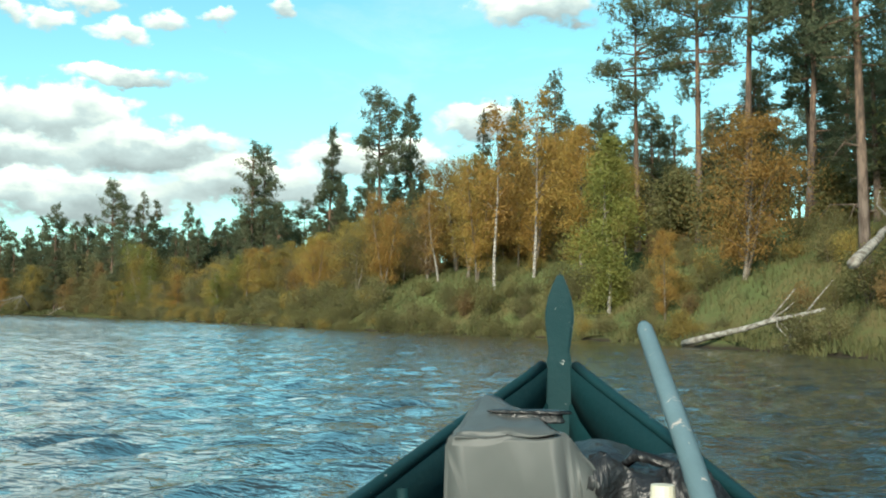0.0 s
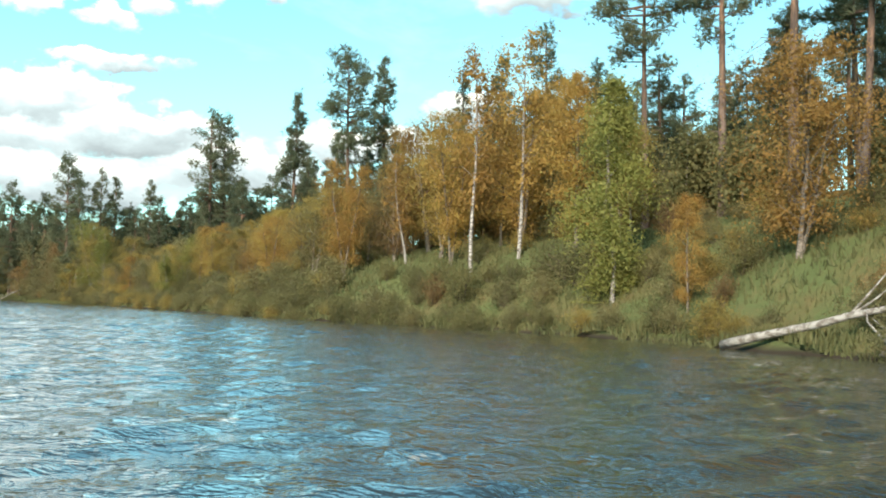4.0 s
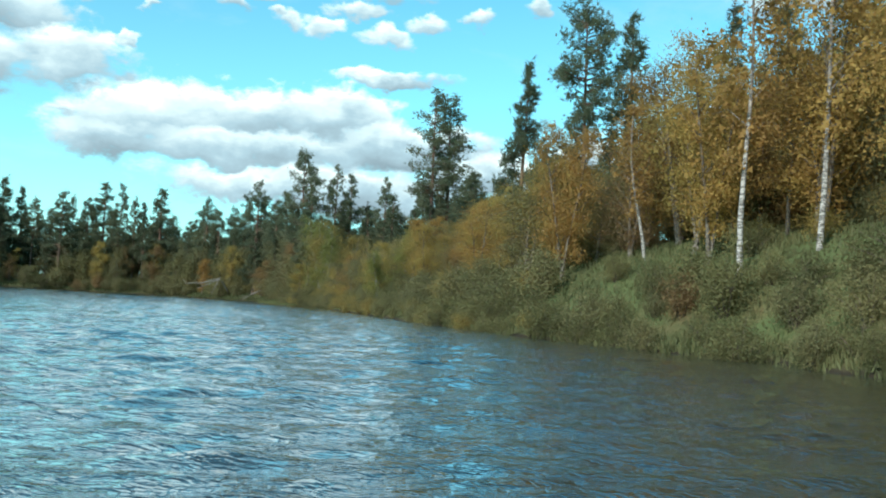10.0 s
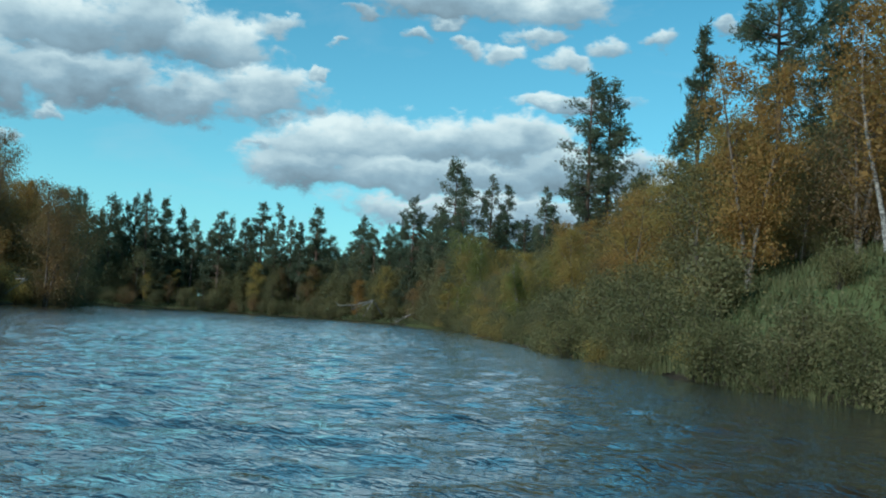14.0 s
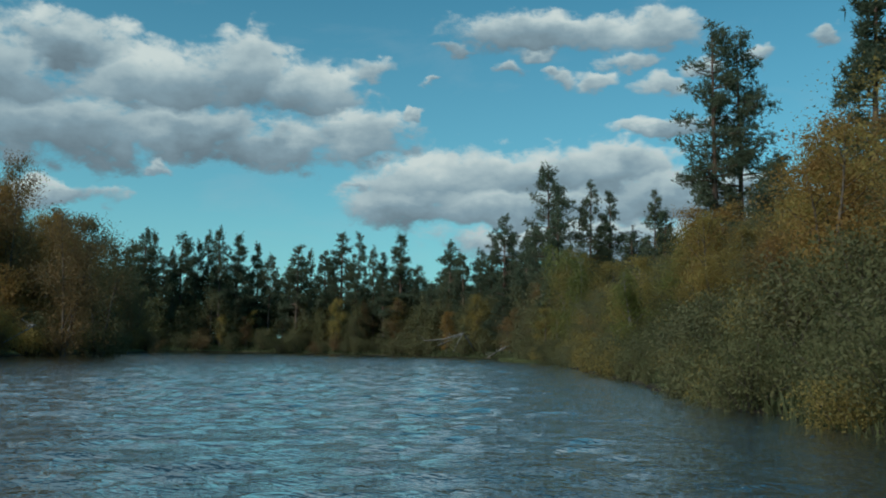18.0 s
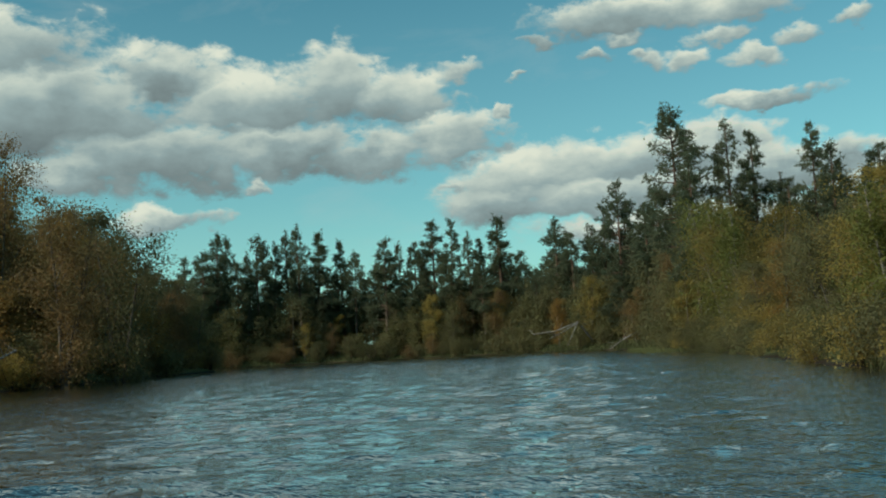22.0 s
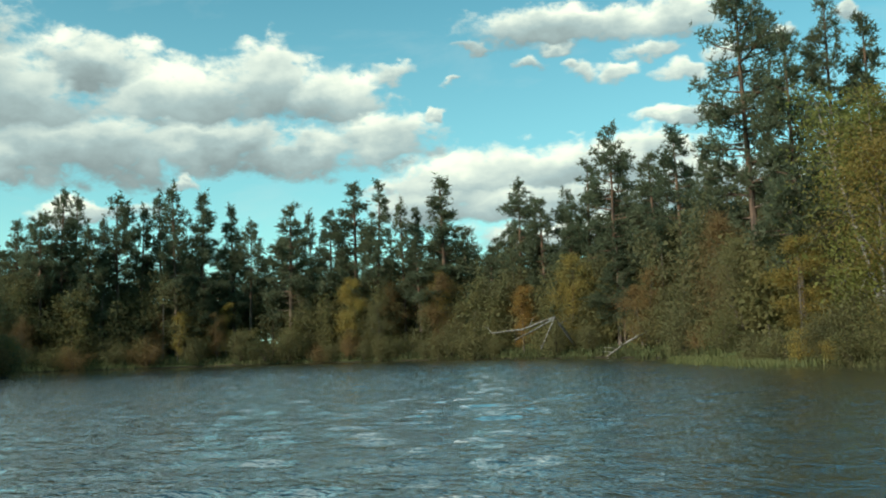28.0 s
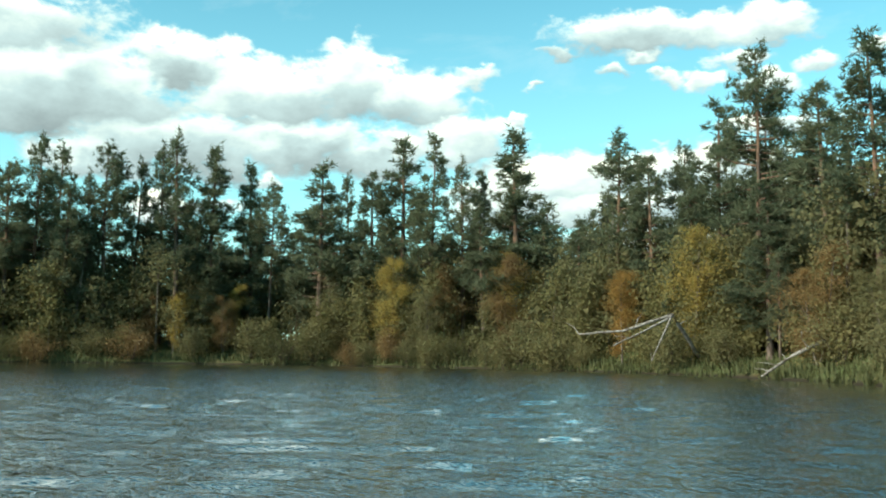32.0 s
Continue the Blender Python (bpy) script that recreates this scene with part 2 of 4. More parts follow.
def bark_material(name, low, high, dark, scale, pattern=(1, 1, 0.3)):
    m, n = material(name)
    co = n.add("ShaderNodeTexCoord")
    xyz = n.add("ShaderNodeSeparateXYZ")
    n.link(co.outputs["Generated"], xyz.inputs[0])
    grain = n.noise(n.map(co.outputs["Object"], pattern), scale, 5.0, 0.65)
    base = n.mix(n.ramp(xyz.outputs[2], [(0.15, (0, 0, 0)), (0.5, (1, 1, 1))]), low, high)
    colour = n.mix(n.ramp(grain, [(0.42, (1, 1, 1)), (0.58, (0, 0, 0))]), base, dark)
    finish(n, colour, 0.85, n.bump(grain, 0.6, 0.03), spec=0.2)
    return m


PINE_BARK = bark_material("pine_bark", (0.15, 0.115, 0.095), (0.20, 0.118, 0.075), (0.07, 0.05, 0.04), 7.0)
BIRCH_BARK = bark_material("birch_bark", (0.42, 0.39, 0.35), (0.32, 0.27, 0.22), (0.10, 0.09, 0.08), 6.0, (1, 1, 2.6))
YOUNG_BARK = bark_material("young_birch_bark", (0.22, 0.19, 0.155), (0.18, 0.145, 0.11), (0.08, 0.065, 0.05), 7.0, (1, 1, 2.0))
TWIG = bark_material("grey_brown_twigs", (0.13, 0.10, 0.075), (0.15, 0.11, 0.08), (0.06, 0.045, 0.035), 9.0)
DEAD = bark_material("bleached_dead_wood", (0.28, 0.26, 0.23), (0.32, 0.3, 0.27), (0.13, 0.11, 0.09), 8.0, (0.3, 1, 1))


def ground_material():
    m, n = material("forest_floor")
    place = n.add("ShaderNodeTexCoord").outputs["Object"]
    wide, mid, fine = n.noise(place, 0.12, 3.0), n.noise(place, 0.9, 5.0, 0.6), n.noise(place, 7.0, 5.0, 0.65)
    moss = n.mix(mid, (0.06, 0.085, 0.03), (0.12, 0.13, 0.05))
    litter = n.mix(fine, (0.06, 0.042, 0.025), (0.19, 0.12, 0.05))
    colour = n.mix(n.ramp(n.math("ADD", n.math("MULTIPLY", wide, 0.6), n.math("MULTIPLY", mid, 0.4)), [(0.5, (0, 0, 0)), (0.68, (1, 1, 1))]), moss, litter)
    xyz = n.add("ShaderNodeSeparateXYZ")
    n.link(place, xyz.inputs[0])
    wet = n.ramp(n.math("ADD", xyz.outputs[2], n.math("MULTIPLY", mid, 0.15)), [(0.12, (1, 1, 1)), (0.28, (0, 0, 0))])
    colour = n.mix(wet, colour, (0.035, 0.027, 0.018))
    finish(n, colour, 0.95, n.bump(n.math("ADD", mid, n.math("MULTIPLY", fine, 0.4)), 0.9, 0.15), spec=0.15)
    return m


def water_material():
    m, n = material("river_water")
    place = n.add("ShaderNodeTexCoord").outputs["Object"]
    chop = n.noise(n.map(place, (0.7, 1.4, 1.0), (0, 0, radians(42))), 5.2, 3.0, 0.55, 0.5)
    ripple = n.noise(n.map(place, (0.8, 1.4, 1.0), (0, 0, radians(20))), 14.0, 2.0, 0.5, 0.3)
    h = n.math("ADD", n.math("MULTIPLY", chop, 0.65), n.math("MULTIPLY", ripple, 0.35))
    bump = n.bump(h, 1.0, 0.047)
    murk = n.mix(n.noise(place, 0.3, 2.0), (0.013, 0.019, 0.019), (0.022, 0.026, 0.022))
    p = n.add("ShaderNodeBsdfPrincipled")
    n.link(murk, p.inputs["Base Color"])
    p.inputs["Roughness"].default_value = 0.05
    p.inputs["IOR"].default_value = 1.42
    p.inputs["Coat Weight"].default_value, p.inputs["Coat Roughness"].default_value, p.inputs["Coat IOR"].default_value = 1.0, 0.04, 1.42
    n.link(bump, p.inputs["Coat Normal"])
    n.link(bump, p.inputs["Normal"])
    out = n.add("ShaderNodeOutputMaterial")
    n.link(p.outputs[0], out.inputs[0])
    return m


GROUND, WATER_MAT = ground_material(), water_material()

# ---- the river's outline and the land ----
SHORE = [
    (24, -60), (17, -10), (14.5, 8), (12.5, 20), (11, 28), (9.3, 34), (7, 42), (4, 47.5), (0.5, 52), (-4, 58), (-8, 65), (-12, 72), (-17, 82), (-22.5, 92),
    (-30, 107), (-38, 121), (-46, 131), (-49, 136), (-51, 142), (-57, 150), (-65, 158), (-76, 164), (-88, 166), (-100, 164), (-108, 158), (-114, 149),
    (-121, 141), (-136, 132), (-170, 118), (-260, 100), (-260, 78), (-170, 97), (-130, 113), (-108, 127), (-98, 131), (-91, 127), (-84, 118), (-77, 109),
    (-68, 98), (-60, 88), (-52, 74), (-46, 55), (-42, 30), (-40, 0), (-44, -60),
]
RING = np.array(SHORE, float)
EDGE_A, EDGE_B = RING, np.roll(RING, -1, axis=0)


def shore_distance(px, py):
    """Metres from the water's edge: plus on land, minus in the river."""
    p = np.stack([np.ravel(px), np.ravel(py)], 1).astype(float)
    best, inside = np.full(len(p), 1e9), np.zeros(len(p), bool)
    for a, b in zip(EDGE_A, EDGE_B):
        ab = b - a
        k = np.clip(((p - a) @ ab) / (ab @ ab), 0, 1)
        best = np.minimum(best, np.hypot(*(p - a - k[:, None] * ab).T))
        cross = (a[1] > p[:, 1]) != (b[1] > p[:, 1])
        with np.errstate(divide="ignore", invalid="ignore"):
            at = a[0] + (p[:, 1] - a[1]) * ab[0] / ab[1]
        inside ^= cross & (p[:, 0] < at)
    return np.where(inside, -best, best)


def land_height(px, py):
    x, y = np.ravel(px).astype(float), np.ravel(py).astype(float)
    d = shore_distance(x, y)
    d = d + 0.55 * np.sin(x * 0.9 + 1.3 * np.sin(y * 0.35)) * np.cos(y * 0.7 + x * 0.2) * np.clip(1 - np.abs(d) / 8, 0, 1)
    right = 1 / (1 + np.exp(-np.clip((x + 25 + 0.35 * (y - 60)) / 6, -40, 40)))  # the hilly bank
    hill = np.interp(y, [-60, 30, 50, 70, 100, 130, 170], [6.0, 7.0, 6.0, 5.0, 4.2, 2.6, 1.8])
    rise = 1.3 * (1 - right) + hill * right
    land = 0.22 + 0.05 * np.clip(d, 0, 4) + rise * (1 - np.exp(-np.clip(d - 1.6, 0, None) / 6.5)) + 0.12 * np.clip(d, 0, 3) + 0.11 * np.clip(d - 12, 0, 70) * (0.12 + right)
    land += 0.16 * np.sin(x * 0.55 + y * 0.2) * np.cos(y * 0.47) * np.clip(d / 4, 0, 1)
    bed = -0.12 - 0.28 * np.clip(-d, 0, 6)
    step = np.clip((d + 0.25) / 0.5, 0, 1)
    return bed * (1 - step) + land * step


def link_mesh(name, verts, faces, mats, parent=None, label="", smooth=False):
    me = bpy.data.meshes.new(name)
    me.from_pydata(verts, [], faces)
    for m in mats if isinstance(mats, (list, tuple)) else [mats]:
        me.materials.append(m)
    if smooth:
        me.polygons.foreach_set("use_smooth", np.ones(len(me.polygons), bool))
    me.update()
    ob = new(name, me)
    ob.parent = parent
    if label:
        ob["label"] = label
    return ob


def part(name, bm, mat, parent, label="", smooth=False):
    """One bmesh as one mesh object under a thing or a part."""
    me = bpy.data.meshes.new(name)
    bm.to_mesh(me)
    bm.free()
    me.materials.append(mat)
    if smooth:
        me.polygons.foreach_set("use_smooth", np.ones(len(me.polygons), bool))
    ob = new(name, me)
    ob.parent = parent
    if label:
        ob["label"] = label
    return ob


def spaced(lo, hi, step, far):
    """Even steps from lo to hi, and growing ones out to far on both sides."""
    out, s, v = [], step, hi
    while v < far:
        s *= 1.35
        v += s
        out.append(v)
    left, s, v = [], step, lo
    while v > -far:
        s *= 1.35
        v -= s
        left.append(v)
    return np.array(left[::-1] + list(np.arange(lo, hi + step / 2, step)) + out)


def make_ground():
    xs, ys = spaced(-150, 60, 1.1, 2600), spaced(-20, 215, 1.1, 2600)
    gx, gy = np.meshgrid(xs, ys)
    z = land_height(gx, gy)
    verts = np.stack([gx.ravel(), gy.ravel(), z], 1)
    nx, ny = len(xs), len(ys)
    i = (np.arange(ny - 1)[:, None] * nx + np.arange(nx - 1)[None]).ravel()
    faces = np.stack([i, i + 1, i + 1 + nx, i + nx], 1)
    ob = link_mesh("ground", verts.tolist(), faces.tolist(), GROUND, smooth=True)
    tagged(ob, "mossy autumn forest floor sloping to the river", "ground", kind="structure")


def wave_height(x, y, mesh):
    """Wind chop: many small waves that run about one way; those too short for the mesh's step are left out."""
    rng = np.random.default_rng(3)
    z = np.zeros_like(x)
    for k in range(30):
        length = 0.36 * 1.036 ** k
        a = radians(122) + rng.normal() * 0.55
        kx, ky = math.cos(a) * 2 * math.pi / length, math.sin(a) * 2 * math.pi / length
        phase = kx * x + ky * y + rng.uniform(0, 6.283) + 0.8 * np.sin(0.61 * x + 0.43 * y + k) + 0.7 * np.sin(0.35 * x - 0.72 * y + 2.1 * k)
        slope = WAVES * (1.0 if length < 0.75 else 0.6) * np.clip((length / mesh - 1.8) / 1.0, 0, 1)
        z += slope * length / (2 * math.pi) * (np.sin(phase) + 0.25 * np.sin(2 * phase + 1.5))
    gust = 0.78 + 0.22 * np.sin(0.11 * x + 1.7 * np.sin(0.07 * y)) * np.cos(0.09 * y + 0.6)
    calm = np.clip(-shore_distance(x, y) / 4.0, 0.5, 1.0)  # lee of the banks
    return z * gust * calm * np.interp(y, [30, 62, 95], [1.0, 0.68, 0.55])  # wooded banks shelter the upper reach


WAVES = 0.064


def make_water():
    """One sheet that follows the river's run, finely waved in its middle, flat far out."""
    line = np.array([(6.0, -60.0), (2.5, -30.0), (1.0, -6.0), (1.6, 14.0), (1.5, 26.0), (0.0, 36.0), (-4.0, 48.0), (-10.0, 58.0), (-18.0, 70.0), (-27.0, 82.0), (-37.0, 96.0), (-48.0, 112.0), (-62.0, 132.0), (-78.0, 152.0), (-95.0, 172.0), (-160.0, 250.0)])
    s = np.concatenate([[0], np.cumsum(np.hypot(*np.diff(line, axis=0).T))])
    u = np.concatenate([np.arange(0, 50, 2.0), np.arange(50, 238, 0.14), np.arange(238, 268, 0.2), np.arange(270, s[-1], 2.0)])
    px, py = np.interp(u, s, line[:, 0]), np.interp(u, s, line[:, 1])
    kernel = np.ones(61) / 61
    px[40:-40], py[40:-40] = np.convolve(px, kernel, "same")[40:-40], np.convolve(py, kernel, "same")[40:-40]
    tx, ty = np.gradient(px), np.gradient(py)
    t = np.hypot(tx, ty)
    tx, ty = np.convolve(tx / t, kernel, "same"), np.convolve(ty / t, kernel, "same")
    t = np.hypot(tx, ty)
    tx, ty = tx / t, ty / t
    v, step = [0.0], 0.13
    while v[-1] < 95:
        v.append(v[-1] + step)
        step = step if v[-1] < 7 else min(step * 1.03, 2.0)
    v = np.array([-a for a in v[:0:-1]] + v)
    x, y = px[:, None] + ty[:, None] * v[None], py[:, None] - tx[:, None] * v[None]
    mesh = np.maximum(np.gradient(u)[:, None], np.gradient(v)[None]) * np.ones_like(x)
    z = wave_height(x.ravel(), y.ravel(), mesh.ravel())
    z *= np.clip(1.2 - np.abs(np.broadcast_to(v[None], x.shape).ravel()) / 80, 0, 1)
    n, m = x.shape
    i = (np.arange(n - 1)[:, None] * m + np.arange(m - 1)[None]).ravel()
    faces = np.stack([i, i + 1, i + 1 + m, i + m], 1)
    ob = link_mesh("water", np.stack([x.ravel(), y.ravel(), z], 1).tolist(), faces.tolist(), WATER_MAT, smooth=True)
    tagged(ob, "rippled dark river water reflecting sky", "water", kind="structure")


make_ground()
make_water()


# ---- trees and bushes ----
class Geo:
    def __init__(self):
        self.v, self.f, self.n = [], [], 0

    def add(self, verts, faces):
        self.v.extend(verts)
        self.f.extend([tuple(i + self.n for i in f) for f in faces])
        self.n += len(verts)


def tube(geo, pts, radii, sides=6):
    """A tapered limb through pts, closed at its end."""
    verts, faces = [], []
    pts = [Vector(p) for p in pts]
    for i, (p, r) in enumerate(zip(pts, radii)):
        way = (pts[min(i + 1, len(pts) - 1)] - pts[max(i - 1, 0)]).normalized()
        side = way.orthogonal().normalized()
        if abs(way.z) > 0.5:
            side = (Vector((1, 0, 0)) - way * way.x).normalized()
        up = way.cross(side)
        for k in range(sides):
            a = 2 * math.pi * k / sides
            verts.append(tuple(p + side * (r * math.cos(a)) + up * (r * math.sin(a))))
    for i in range(len(pts) - 1):
        for k in range(sides):
            a, b = i * sides + k, i * sides + (k + 1) % sides
            faces.append((a, b, b + sides, a + sides))
    faces.append(tuple(range((len(pts) - 1) * sides, len(pts) * sides)))
    geo.add(verts, faces)


def leaf_cards(centres, size, rng, flat=0.0, hang=0.0, slim=0.62):
    """Small diamond leaves at random turns round the given places."""
    n = len(centres)
    a = rng.normal(size=(n, 3))
    a[:, 2] = a[:, 2] * (1 - flat) - hang
    a /= np.linalg.norm(a, axis=1)[:, None]
    b = np.cross(a, rng.normal(size=(n, 3)))
    b /= np.linalg.norm(b, axis=1)[:, None] + 1e-9
    s = size * rng.uniform(0.6, 1.35, n)[:, None]
    a, b = a * s, b * s * slim * 0.62
    verts = np.stack([centres - b, centres + b, centres + a], 1).reshape(-1, 3)
    return verts, np.arange(3 * n).reshape(-1, 3)


def needle_tufts(centres, ways, size, rng, blades=8):
    """Sprays of needles: slim triangles that spread from each place."""
    n = len(centres)
    w = ways[:, None, :] * 0.7 + rng.normal(size=(n, blades, 3)) * (0.66, 0.66, 0.45)
    w /= np.linalg.norm(w, axis=2)[..., None]
    side = np.cross(w, rng.normal(size=(n, blades, 3)))
    side /= np.linalg.norm(side, axis=2)[..., None] + 1e-9
    s = size * rng.uniform(0.65, 1.3, (n, 1, 1)) * rng.uniform(0.7, 1.15, (n, blades, 1))
    root = centres[:, None, :] + w * s * 0.08
    verts = np.stack([root - side * s * 0.1, root + side * s * 0.1, root + w * s], 2).reshape(-1, 3)
    return verts, np.arange(len(verts)).reshape(-1, 3)


def build_pine(seed, h, first, width, mat=None, size=0.42, density=1.0, bare=0.0, forked=False, cone=0.35, point=0.6):
    """A Scots pine: a straight trunk, whorls of limbs and needle sprays. first: share of the height where the crown begins."""
    rng, rnd = np.random.default_rng(seed), random.Random(seed)
    wood, cen, ways = Geo(), [], []
    stems = [(0.0, 0.0)] if not forked else [(-0.35, 0.1), (0.5, -0.2)]
    for sx, sy in stems:
        bend = [rnd.uniform(-0.25, 0.25) for _ in range(4)]
        top = h * (1.0 if (sx, sy) == stems[0] else rnd.uniform(0.93, 1.0))
        axis = lambda z: Vector((sx + bend[0] * math.sin(z * 0.25 + bend[1] * 9) + (sx * z * 0.06), sy + bend[2] * math.sin(z * 0.21 + bend[3] * 9), z))
        steps = 9
        r0 = 0.0125 * h + 0.03
        tube(wood, [axis(top * i / steps) for i in range(steps)] + [axis(top * 0.995)], [r0 * (1.15 if i == 0 else 1) * (1 - 0.93 * i / steps) + 0.012 for i in range(steps)] + [0.012], 8)
        z, start = top * first, top * first
        for k in range(int(5 * bare)):  # dead stubs below the crown
            zz, a = rnd.uniform(0.3, 0.95) * start, rnd.uniform(0, 6.28)
            L = rnd.uniform(0.5, 1.5)
            p = axis(zz)
            tube(wood, [p, p + Vector((math.cos(a) * L * 0.6, math.sin(a) * L * 0.6, 0.05)), p + Vector((math.cos(a) * L, math.sin(a) * L, rnd.uniform(-0.5, 0.0)))], [0.018, 0.012, 0.004], 4)
        while z < top * 0.985:
            share = (z - start) / (top - start)
            round_ = max(0.0, 1 - max(0, share - cone) / (1 - cone)) ** point * (0.55 + 0.45 * min(1, share / max(cone, 0.01)))
            for k in range(rnd.choice((3, 4, 4, 5))):
                a = rnd.uniform(0, 6.28)
                L = width * 0.5 * round_ * rnd.uniform(0.55, 1.25) + 0.15
                rise = rnd.uniform(-0.25, 0.2) + 0.5 * share
                p, way = axis(z + rnd.uniform(-0.2, 0.2)), Vector((math.cos(a), math.sin(a), 0))
                mid = p + way * L * 0.55 + Vector((0, 0, L * rise * 0.35))
                end = p + way * L + Vector((0, 0, L * rise))
                tube(wood, [p, mid, end], [0.012 + 0.018 * L, 0.008 + 0.009 * L, 0.006], 3)
                count = max(5, int(L * 10 * density))
                for j in range(count):
                    u = rnd.uniform(0.35, 1.03) ** 0.8
                    q = p.lerp(mid, u * 2) if u < 0.5 else mid.lerp(end, u * 2 - 1)
                    spread = 0.1 + 0.13 * L * (1.2 - u)
                    cen.append((q.x + rnd.gauss(0, spread), q.y + rnd.gauss(0, spread), q.z + rnd.gauss(0, 0.6 * spread + 0.03) + 0.05))
                    ways.append((way.x * 0.75, way.y * 0.75, 0.55))
            z += rnd.uniform(0.32, 0.56) * (h / 14) ** 0.5
        for j in range(6):
            q = axis(top * 0.985)
            cen.append((q.x + rnd.gauss(0, 0.05), q.y + rnd.gauss(0, 0.05), q.z + rnd.uniform(-0.4, 0.0)))
            ways.append((0, 0, 1))
    v, f = needle_tufts(np.array(cen), np.array(ways), size, rng)
    inner = np.array(cen)[::7]
    inner[:, :2] *= 0.72
    w, g = needle_tufts(inner, np.array(ways)[::7], size * 1.4, rng, 6)
    v, f = np.concatenate([v, w]), np.concatenate([f, g + len(v)])
    base = new("pine_tree")
    link_mesh("trunk", wood.v, wood.f, PINE_BARK, base, smooth=True)
    link_mesh("crown", v.tolist(), f.tolist(), mat or NEEDLE, base)
    return base


def build_spruce(seed, h, width):
    """A slim spruce: drooping limbs in tiers to the ground, a pointed top."""
    rng, rnd = np.random.default_rng(seed), random.Random(seed)
    wood, cen, ways = Geo(), [], []
    tube(wood, [(0, 0, h * i / 6) for i in range(7)], [(0.011 * h + 0.02) * (1 - 0.95 * i / 6) + 0.01 for i in range(7)], 7)
    z = h * 0.07
    while z < h * 0.97:
        share = z / h
        for k in range(5):
            a, L = rnd.uniform(0, 6.28), width * 0.5 * (1 - share) ** 0.8 * rnd.uniform(0.65, 1.2) + 0.1
            way = Vector((math.cos(a), math.sin(a), 0))
            p, end = Vector((0, 0, z)), Vector((0, 0, z)) + way * L + Vector((0, 0, -0.25 * L + 0.3 * share * L))
            tube(wood, [p, p.lerp(end, 0.5) + Vector((0, 0, 0.05)), end], [0.02, 0.012, 0.004], 3)
            for j in range(max(4, int(L * 12))):
                u = rnd.uniform(0.15, 1.0)
                q = p.lerp(end, u)
                cen.append((q.x + rnd.gauss(0, 0.12), q.y + rnd.gauss(0, 0.12), q.z - rnd.uniform(0, 0.25)))
                ways.append((way.x, way.y, -0.35))
        z += rnd.uniform(0.25, 0.42)
    cen += [(0, 0, h * s) for s in (0.93, 0.95, 0.97, 0.985)]
    ways += [(0, 0, 1)] * 4
    v, f = needle_tufts(np.array(cen), np.array(ways), 0.27, rng)
    base = new("spruce_tree")
    link_mesh("trunk", wood.v, wood.f, TWIG, base, smooth=True)
    link_mesh("crown", v.tolist(), f.tolist(), SPRUCE, base)
    return base


